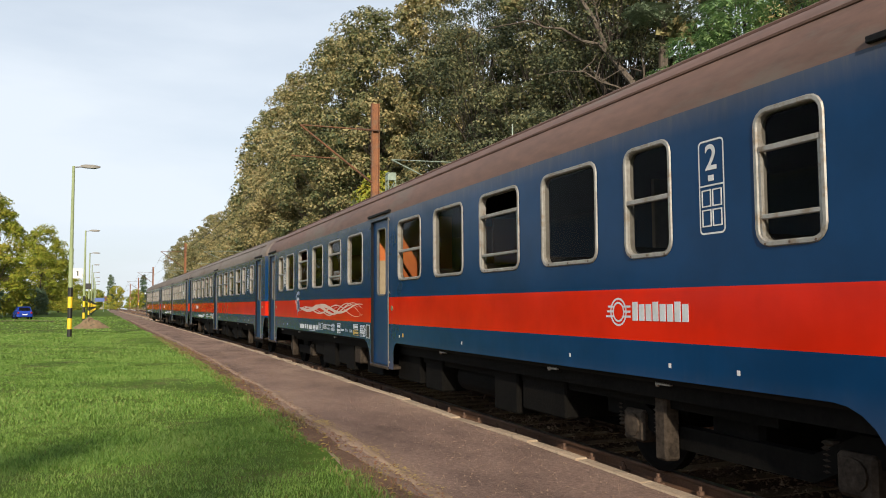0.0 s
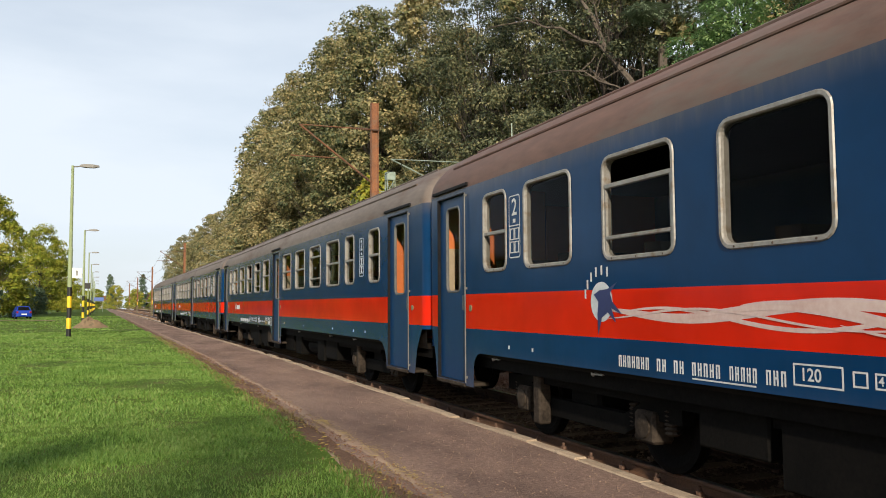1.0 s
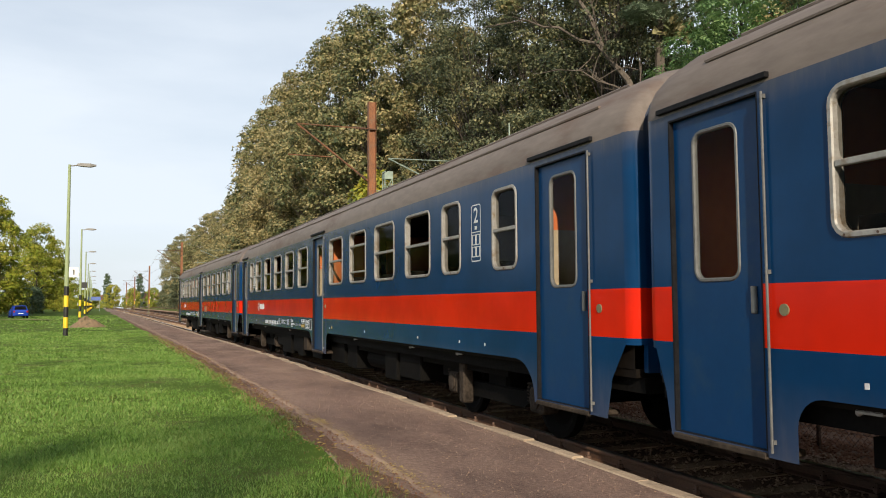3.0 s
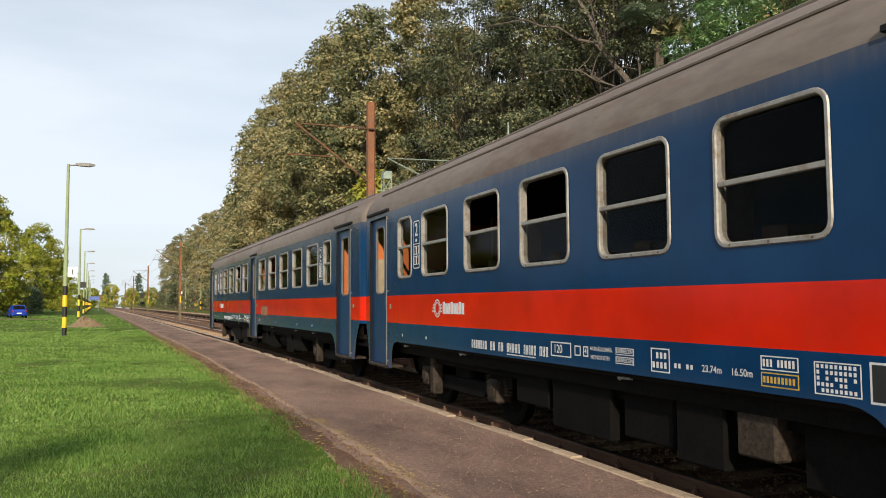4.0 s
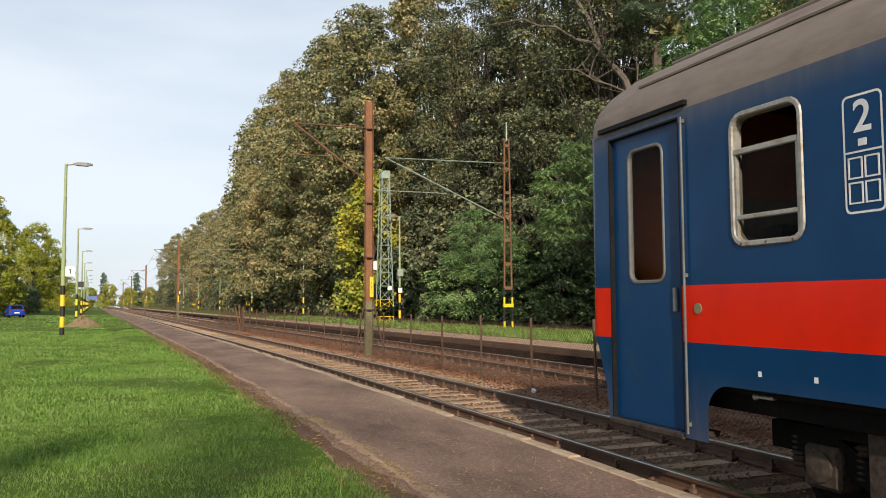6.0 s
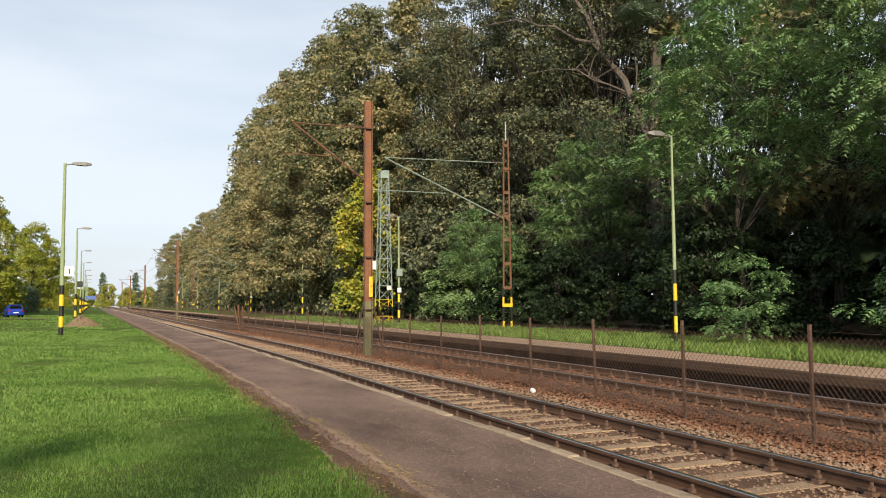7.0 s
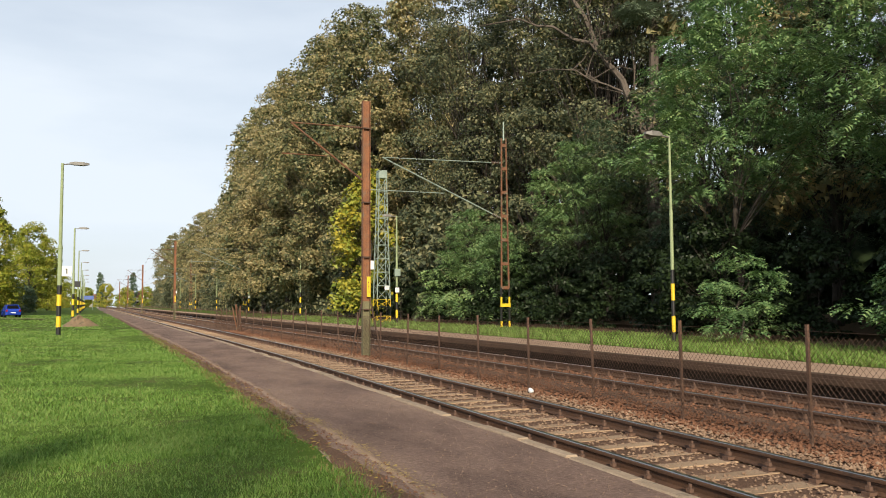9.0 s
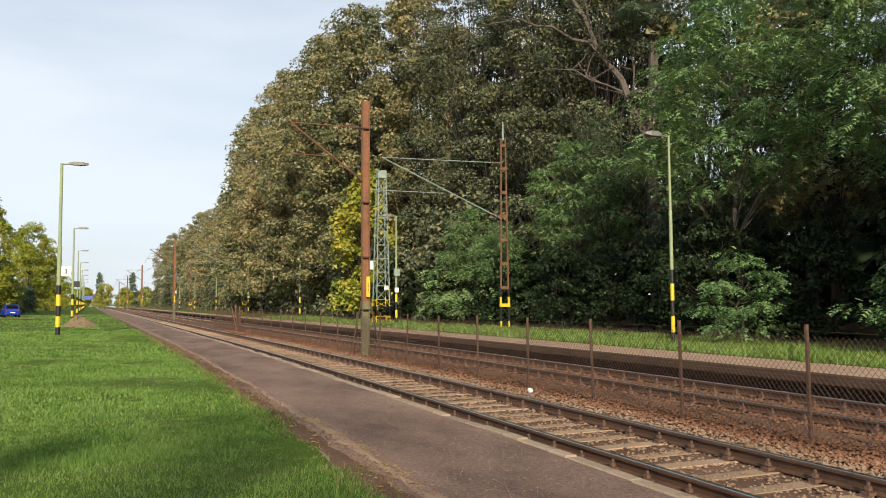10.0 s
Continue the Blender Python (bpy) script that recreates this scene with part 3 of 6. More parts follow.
def build_worn_line():
    """What is left of a yellow line along the platform: scattered flakes of paint."""
    rs = np.random.RandomState(13)
    verts, faces = [], []
    for cx, cy, n, dx, dy in ((2.19, 9.66, 420, 0.055, 0.22), (2.21, 8.63, 150, 0.045, 0.22), (2.23, 7.60, 150, 0.05, 0.22), (2.16, 6.60, 210, 0.06, 0.24), (2.2, 6.0, 80, 0.06, 0.3), (2.20, 8.0, 120, 0.07, 1.6)):
        for _ in range(n):
            x, y, z = cx + dx * rs.randn(), cy + dy * rs.randn(), PLAT_Z + 0.014 + 0.002 * rs.rand()
            b0, k = len(verts), rs.randint(4, 6)
            s0 = 0.004 + 0.012 * rs.rand() ** 2
            a0 = rs.rand() * 6.28
            for i in range(k):
                a, r = a0 + 6.283 * i / k, s0 * (0.5 + 0.6 * rs.rand())
                verts.append((x + bend(y) + math.cos(a) * r * 0.8, y + math.sin(a) * r * 1.3, z))
            faces.append(tuple(range(b0, b0 + k)))
    tagged(new("worn_line", mesh_of("worn_line", verts, faces, M["old_yellow"])), "flaking remains of a yellow line on asphalt", "paint line", kind="stuff")


def build_grass():
    """Lawn: leaning blades in tufts, short near the path, longer in patches."""
    rs = np.random.RandomState(4)

    def blades(name, n, x0, x1, y0, y1, z, h, mat, label, power=1.7, width=0.006):
        y = y0 + (y1 - y0) * rs.rand(n) ** power
        x = x0 + (x1 - x0) * rs.rand(n)
        patch = np.array([noise.noise((a * 0.8, b * 0.8, 2)) + 0.7 * noise.noise((a * 4.5, b * 4.5, 6)) for a, b in zip(x, y)])
        keep = rs.rand(n) < 0.70 + 0.75 * patch
        x, y, patch = x[keep], y[keep], patch[keep]
        n = len(x)
        hh = h * (0.5 + 0.8 * rs.rand(n)) * (1 + 0.5 * patch)
        a = rs.rand(n) * 6.283
        lean = hh * (0.4 + 1.3 * rs.rand(n))
        w = width * (1 + np.maximum(0, y - 6) / 9)
        gx, gy = np.cos(a), np.sin(a)
        px, py = -gy, gx
        sway = np.array([bend(t) for t in y])
        o = np.stack([x + sway, y, np.full(n, z)], -1)
        b0 = o + np.stack([px * w, py * w, -0.01 + 0 * w], -1)
        b1 = o - np.stack([px * w, py * w, 0.01 + 0 * w], -1)
        tip = o + np.stack([gx * lean, gy * lean, hh], -1)
        v = np.stack([b0, b1, tip], 1).reshape(-1, 3)
        f = np.arange(n * 3).reshape(-1, 3).tolist()
        me = bpy.data.meshes.new(name)
        me.from_pydata(v.tolist(), [], f)
        me.materials.append(mat)
        tagged(new(name, me), label, "grass", kind="stuff")

    blades("grass", 150000, -2.2, 1.86, 3.2, 11, PLAT_Z - 0.02, 0.030, M["blade"], "short mown lawn grass in dark clumps", 1.5, 0.0045)
    blades("grass", 150000, -4.5, 1.86, 8, 24, PLAT_Z - 0.02, 0.034, M["blade"], "short green lawn grass with darker clumps", 1.3, 0.006)
    blades("grass", 70000, -9, 1.85, 20, 48, PLAT_Z - 0.02, 0.04, M["blade"], "green lawn grass in the sun", 1.3, 0.006)
    blades("grass", 12000, -4.0, 1.86, 3.4, 26, PLAT_Z - 0.02, 0.062, M["blade"], "taller tufts standing in the lawn", 1.4, 0.006)
    blades("grass", 26000, -26, 1.8, 40, 120, PLAT_Z - 0.02, 0.05, M["blade"], "green lawn grass further along the line", 1.3, 0.010)
    blades("grass", 7000, 1.6, 2.02, 3, 40, PLAT_Z - 0.02, 0.05, M["dry_blade"], "dry trodden grass along the path", 1.6)
    blades("grass", 9000, -2.0, 1.9, 3.2, 16, PLAT_Z - 0.02, 0.022, M["dry_blade"], "dry straw lying in the lawn", 1.4, 0.004)
    blades("grass", 45000, 13.95, 18.8, 10, 75, 0.27, 0.15, M["blade"], "tall green weeds behind the opposite platform", 1.4, 0.008)


build_ground()
build_platform()
build_tracks()


# ---- woods ----
def crown_mesh(C, seed, leaves, leaf, clump_r, mats, flat=0.6, droop=0.0, frond=False):
    """Leaves on the outside of clumps round the centres C: single leaves, or feathered fronds of leaflets that droop outwards."""
    rs = np.random.RandomState(seed)
    idx = rs.randint(0, len(C), leaves)
    d = rs.randn(leaves, 3)
    d /= np.linalg.norm(d, axis=1)[:, None]
    under = (d[:, 2] < 0) & (rs.rand(leaves) < 0.5)
    d[under, 2] *= -1
    sz = clump_r * (0.6 + 0.75 * rs.rand(len(C)))[idx]
    off = d * (sz * rs.rand(leaves) ** 0.30)[:, None]
    off[:, 2] *= flat
    P = C[idx] + off
    P[:, 2] -= droop * rs.rand(leaves) * np.linalg.norm(off[:, :2], axis=1)
    if frond:
        out = d * np.array([1, 1, 0.2]) + 0.45 * rs.randn(leaves, 3) * np.array([1, 1, 0.3])
        out[:, 2] -= 0.25
        out /= np.linalg.norm(out, axis=1)[:, None]
        side = np.cross(out, np.array([0, 0, 1.0]) + 0.35 * rs.randn(leaves, 3))
        side /= np.linalg.norm(side, axis=1)[:, None]
        long = leaf * (0.6 + 0.7 * rs.rand(leaves))
        tris = []
        pairs = 3
        for k in range(pairs):
            f = (k + 0.5) / pairs
            root = P + out * (long * f)[:, None] - np.array([0, 0, 1.0]) * (long * 0.30 * f * f)[:, None]
            reach = (long * 0.36 * (0.55 + 0.45 * math.sin(math.pi * (0.15 + 0.8 * f))))[:, None]
            wide = (long * 0.5 / pairs)[:, None]
            for sg in (-1, 1):
                tip = root + side * sg * reach + out * wide * 1.1 - np.array([0, 0, 0.22]) * reach
                tris.append(np.stack([root - out * wide * 0.75, tip, root + out * wide * 0.95], 1))
        V = np.stack(tris, 1).reshape(-1, 3)
    else:
        nrm = 1.1 * d + 0.62 * rs.randn(leaves, 3) + np.array([0, 0, 0.6])
        nrm /= np.linalg.norm(nrm, axis=1)[:, None]
        u = np.cross(nrm, rs.randn(leaves, 3))
        u /= np.linalg.norm(u, axis=1)[:, None]
        w = np.cross(nrm, u)
        q = (leaf * (0.55 + 0.9 * rs.rand(leaves)))[:, None]
        V = np.stack([P - u * q * .5, P + u * q * .5 - w * q * .22, P + w * q * .55 + nrm * q * .10], 1).reshape(-1, 3)
    me = bpy.data.meshes.new("crown")
    me.from_pydata(V.tolist(), [], np.arange(len(V)).reshape(-1, 3).tolist())
    me.materials.append(mats)
    return me


def grow(name, seed, height, radius, leaves, mats, clumps=90, leaf=0.22, bottom=0.25, clump_r=0.8, trunk_r=0.25, flat=0.6, droop=0.0, limbs=2, frond=False, gap=0.85):
    """A broadleaf tree: a tapered trunk, limbs reaching to clumps, and leaves set round each clump. Returns the tree."""
    rng = random.Random(seed)
    tree = thing(name, "", "tree")
    bm = bmesh.new()
    pts = [Vector((0, 0, -0.3))]
    steps = 6
    for i in range(1, steps + 1):
        pts.append(Vector((rng.uniform(-.3, .3) * i / 3, rng.uniform(-.3, .3) * i / 3, height * 0.8 * i / steps)))
    for i in range(steps):
        f0, f1 = 1 - i / (steps + .5), 1 - (i + 1) / (steps + .5)
        tube(bm, pts[i], pts[i + 1], trunk_r * (f0 + (.35 if i == 0 else 0)), trunk_r * f1, 8, False)
    centres = []
    for _ in range(clumps):
        for _try in range(20):
            u = rng.random()
            z = bottom + (1 - bottom) * u
            prof = math.sin(math.pi * min(1, (0.12 + 0.88 * u) ** 0.8 * 0.98)) ** 0.6
            a = rng.uniform(0, 2 * math.pi)
            lump = 0.78 + 0.45 * noise.noise((math.cos(a) * 1.3 + seed, math.sin(a) * 1.3, z * 3))
            rr = radius * prof * lump * math.sqrt(rng.uniform(0.30, 1.0))
            c = Vector((math.cos(a) * rr, math.sin(a) * rr, z * height))
            if all((c - o).length > clump_r * gap for o in centres):
                break
        centres.append(c)
    for c in centres[::limbs]:
        k = min(steps - 1, max(1, int(c.z * 0.60 / (height * 0.8) * steps)))
        root = pts[k]
        mid = root.lerp(c, 0.55) + Vector((0, 0, rng.uniform(-.3, .5)))
        tube(bm, root, mid, trunk_r * 0.20, trunk_r * 0.10, 5, False)
        tube(bm, mid, c, trunk_r * 0.10, 0.010, 4, False)
    part("trunk", bm, M["bark"], tree)
    part("crown", crown_mesh(np.array([tuple(c) for c in centres]), seed, leaves, leaf, clump_r, mats, flat, droop, frond), None, tree)
    return tree


def limb(bm, points, r0, r1):
    n = len(points) - 1
    for i in range(n):
        tube(bm, points[i], points[i + 1], r0 + (r1 - r0) * i / n, r0 + (r1 - r0) * (i + 1) / n, 7, False)


def build_pale_tree(x, y):
    """An old tree with bare pale limbs leaning out over the wood's edge and silvery sprays on the top."""
    tree = thing("poplar_tree", "old tree with bare pale limbs and silvery-green sprays", "tree", pose(x, y, 0.4), "trees along the wood's edge")
    side, back = Vector((-0.80, 0.60, 0)), Vector((0.6, 0.8, 0))

    def at(a, z, b=0.0):
        return side * a + back * b + Vector((0, 0, z))

    bm = bmesh.new()
    rng = random.Random(63)

    def twigs(points, n, reach):
        for _ in range(n):
            i = rng.randrange(len(points) - 1)
            q = points[i].lerp(points[i + 1], rng.random())
            e = q + Vector((rng.uniform(-1, 1), rng.uniform(-1, 1), rng.uniform(-.2, 1.0))) * reach
            m = q.lerp(e, 0.5) + Vector((rng.uniform(-.2, .2), rng.uniform(-.2, .2), rng.uniform(-.1, .3)))
            limb(bm, [q, m, e], 0.035, 0.010)

    boughs = (([at(0, -0.4), at(0.1, 5), at(0.25, 9), at(0, 12.5), at(-0.1, 16), at(0.2, 19.5), at(0.1, 23)], 0.36, 0.15),
              ([at(-0.1, 15.5), at(-0.5, 17), at(-0.7, 18), at(-1.5, 21), at(-2.6, 24)], 0.15, 0.05),
              ([at(0.2, 9), at(1.1, 11.3), at(1.6, 12.8), at(2.2, 13.6), at(2.9, 14.7), at(3.5, 16.4), at(4.1, 17.4), at(4.6, 20), at(4.9, 22.5)], 0.22, 0.06),
              ([at(2.2, 13.6), at(3.2, 14.9), at(4.1, 15.2), at(5.2, 16.0), at(6.0, 16.1), at(7.0, 16.6), at(9.3, 16.4)], 0.11, 0.025),
              ([at(1.3, 12.0), at(2.4, 12.6), at(3.2, 12.9), at(4.0, 13.5), at(5.4, 13.7)], 0.06, 0.02),
              ([at(0.4, 8.4), at(1.2, 10.0), at(0.9, 11.4), at(1.0, 12.4), at(0.9, 15)], 0.07, 0.02),
              ([at(3.0, 15.0), at(3.3, 16.5), at(3.5, 17.6), at(3.3, 20.5)], 0.07, 0.03),
              ([at(0.2, 19.5), at(1.2, 21.5), at(2.4, 24)], 0.10, 0.04))
    for points, r0, r1 in boughs:
        limb(bm, points, r0, r1)
        twigs(points[1:], 9, 1.6)
    part("trunk", bm, M["pale_bark"], tree, "pale grey trunk and bare limbs")
    C = [at(rng.uniform(-3.4, 2.4), 15.6 + rng.uniform(-.6, 2.0), -1.4 + rng.uniform(-.8, .8)) for _ in range(16)]
    part("crown", crown_mesh(np.array([tuple(c) for c in C]), 63, 3600, 0.27, 0.75, M["silver_leaf"], 0.35, 0.3, True), None, tree, "silvery-green feathery sprays")
    C = [at(rng.uniform(-5, 9), rng.uniform(17, 25), rng.uniform(-1, 3)) for _ in range(34)]
    part("crown", crown_mesh(np.array([tuple(c) for c in C]), 64, 9000, 0.20, 0.9, M["oak"], 0.6), None, tree, "sparse yellowing upper foliage")


def plant(tree, spots, label, group="", category="tree"):
    """Sets the tree at the first spot and copies of it at the others; a spot is off-line distance, y, ground, turn, scale."""
    first = True
    for off, y, z, turn, s in spots:
        m = pose(off + bend(y), y, z, 0, 0, turn) @ Matrix.Diagonal((s, s, s, 1))
        if first:
            tree.matrix_basis = m
            tagged(tree, label, category, group)
            first = False
        else:
            ob = copy_thing(tree, m)
            ob.scale = (s, s, s)


def build_woods():
    rng = random.Random(21)
    oaks = [grow("oak_tree", 31 + i, h, r, 50000, M["oak"], 165, 0.235, 0.10, 1.12, 0.26, 0.72) for i, (h, r) in enumerate(((27, 6.2), (25, 5.6), (28, 6.8)))]
    green_oak = grow("oak_tree", 34, 25, 5.8, 52000, M["oak_green"], 120, 0.155, 0.16, 1.1, 0.28, 0.7, gap=1.2, limbs=1)
    far_oak = grow("oak_tree", 37, 26, 6.0, 17000, M["oak"], 130, 0.38, 0.10, 1.25, 0.25, 0.72)
    spots = [[(23.0, 58, 0.3, 200, 1.02), (20.4, 80, 0.3, 300, 1.03)], [(20.6, 65, 0.3, 10, 1.06), (19.0, 87, 0.3, 80, 1.06)],
             [(20.6, 72, 0.3, 150, 0.98), (19.6, 95, 0.3, 330, 0.97)]]
    for t, sp in zip(oaks, spots):
        plant(t, sp, "tall oak with dense golden-green autumn foliage", "trees along the wood's edge")
    plant(green_oak, [(26.0, 38.5, 0.3, 40, 1.05), (25.5, 45, 0.3, 120, 1.08), (24.3, 51.5, 0.3, 260, 1.04)], "tall oak with dull green leaves and bare inner boughs", "trees along the wood's edge")
    far_spots = [(19.8, 104, 0.3, 0, 1.02), (20.2, 114, 0.3, 70, 1.0), (21.4, 124, 0.3, 140, 0.86), (22.0, 135, 0.3, 200, 0.82), (22.2, 147, 0.3, 250, 0.74), (22.7, 160, 0.3, 310, 0.77), (22.4, 175, 0.3, 30, 0.80),
                 (22.8, 192, 0.3, 100, 0.84), (22.5, 210, 0.3, 170, 0.80), (22.9, 232, 0.3, 220, 0.84), (22.7, 258, 0.3, 290, 0.86), (22.9, 288, 0.3, 350, 0.84)]
    plant(far_oak, far_spots, "tall oak with dense golden-green autumn foliage", "trees along the wood's edge")
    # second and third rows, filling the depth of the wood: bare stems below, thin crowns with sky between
    # every second tree carries the wood's shade in its leaf colour
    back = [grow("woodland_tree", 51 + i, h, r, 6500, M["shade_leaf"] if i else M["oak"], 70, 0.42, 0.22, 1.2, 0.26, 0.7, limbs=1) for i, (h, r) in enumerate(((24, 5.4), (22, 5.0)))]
    spots = [[], []]
    y, k = -8.0, 0
    while y < 150:
        for off in (29.5, 37.0):
            spots[k % 2].append((off + rng.uniform(-2, 2), y + rng.uniform(-2, 2), 0.5, rng.uniform(0, 360), rng.uniform(0.85, 1.1)))
            k += 1
        y += 8.5
    for t, sp in zip(back, spots):
        plant(t, sp, "tall woodland tree behind the edge, some coloured as shaded", "trees inside the wood")
    build_pale_tree(25.3, 34.0)
    # nearer the eye: locust trees with feathered leaves
    loc = [grow("locust_tree", 71, 17, 5.0, 7500, M["green"], 110, 0.30, 0.22, 0.95, 0.15, 0.32, 0.35, limbs=4, frond=True),
           grow("locust_tree", 72, 12, 4.3, 8000, M["acacia"], 85, 0.27, 0.42, 0.85, 0.13, 0.32, 0.35, limbs=4, frond=True)]
    plant(loc[0], [(23.5, 12, 0.4, 20, 1.15), (28.0, 25, 0.4, 100, 0.95), (23.0, 27.0, 0.4, 200, 0.72), (22.4, 3, 0.4, 250, 1.1), (22.0, 33.0, 0.4, 310, 0.60), (20.6, 12.5, 0.4, 140, 0.62)],
          "dark green locust tree in the shade", "trees along the wood's edge")
    plant(loc[1], [(20.6, 22.6, 0.4, 170, 1.02), (21.2, 34.0, 0.4, 10, 0.76), (19.6, 42.5, 0.3, 60, 0.56), (19.4, 38.5, 0.3, 0, 0.46), (21.0, 15.2, 0.4, 80, 1.0)], "light green locust tree with feathery leaves", "trees along the wood's edge")
    spots = []
    y = 45.0
    while y < 290:
        spots.append((20.8 + rng.uniform(-.6, 1.6), y, 0.2, rng.uniform(0, 360), rng.uniform(0.8, 1.3)))
        y += rng.uniform(3.6, 5.0) + max(0, y - 90) * 0.03
    under = grow("thicket_tree", 77, 7.5, 2.9, 4200, M["oak_green"], 60, 0.30, 0.04, 0.85, 0.1, 0.7)
    plant(under, spots, "bushy young tree filling the wood's edge", "trees along the wood's edge")
    # unseen trees, added behind and beside the eye to shade lawn and wood's edge
    shade = grow("oak_tree", 38, 25, 6.0, 7000, M["oak"], 90, 0.60, 0.12, 1.4, 0.25, 0.72)
    plant(shade, [(-21.0, -37, 0, 20, 1.0), (-27.0, -34, 0, 140, 1.0), (15.4, 2.2, 0.3, 30, 0.50), (17.4, 5.6, 0.3, 80, 0.50), (18.6, -1.5, 0.3, 160, 0.55)] + [(20 + rng.uniform(-1, 1), -7 - i * 8.5, 0.3, rng.uniform(0, 360), 1.0) for i in range(7)],
          "unseen oak added to shade the lawn and wood's edge", "trees behind the halt")
    thin = grow("birch_tree", 39, 15.5, 4.2, 2300, M["oak"], 60, 0.34, 0.2, 1.1, 0.14, 0.7)
    plant(thin, [(-8.9, -22, 0, 60, 1.0), (-13.6, -19, 0, 200, 0.85)], "unseen thin-leaved tree added to shade the lawn", "trees behind the halt")
    # the wood goes on behind too, which also shades its edge
    for i in range(7):
        copy_thing(back[i % 2], pose(31 + rng.uniform(-1, 1), -10 - i * 8.5, 0.4, 0, 0, rng.uniform(0, 360)))
    # added leaf backdrop, coloured as shaded, closing sky gaps in the wood
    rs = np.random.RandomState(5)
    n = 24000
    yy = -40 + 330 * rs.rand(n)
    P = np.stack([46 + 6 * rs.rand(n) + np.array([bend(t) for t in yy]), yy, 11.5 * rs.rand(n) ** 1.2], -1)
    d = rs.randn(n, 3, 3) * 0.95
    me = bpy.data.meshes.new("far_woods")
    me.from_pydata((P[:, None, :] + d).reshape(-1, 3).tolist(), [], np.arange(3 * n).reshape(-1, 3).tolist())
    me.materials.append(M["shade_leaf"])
    tagged(new("far_woods", me), "backdrop of loose leaves, coloured as shaded, behind the wood", "woods", kind="stuff")
    yel = grow("yellow_maple", 81, 9.0, 2.5, 7000, M["yellow_leaf"], 60, 0.24, 0.08, 0.75, 0.12, 0.7)
    plant(yel, [(18.0, 57, 0.3, 0, 1.2)], "young maple with bright yellow-green autumn leaves", "trees along the wood's edge")
    # the second shrub's leaf colour has the wood's shade in it
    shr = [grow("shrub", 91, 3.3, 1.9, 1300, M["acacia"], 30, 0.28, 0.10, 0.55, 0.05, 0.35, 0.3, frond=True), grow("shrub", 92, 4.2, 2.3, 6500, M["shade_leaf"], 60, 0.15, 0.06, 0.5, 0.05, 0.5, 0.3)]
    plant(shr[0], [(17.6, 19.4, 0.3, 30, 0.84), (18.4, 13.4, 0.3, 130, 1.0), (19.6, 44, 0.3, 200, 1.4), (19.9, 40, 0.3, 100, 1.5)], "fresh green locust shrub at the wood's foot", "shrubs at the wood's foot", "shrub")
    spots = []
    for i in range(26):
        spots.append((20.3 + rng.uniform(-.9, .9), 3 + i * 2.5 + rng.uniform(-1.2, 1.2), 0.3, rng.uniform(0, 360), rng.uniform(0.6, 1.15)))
    plant(shr[1], spots, "undergrowth bush with leaves coloured as shaded", "shrubs at the wood's foot", "shrub")


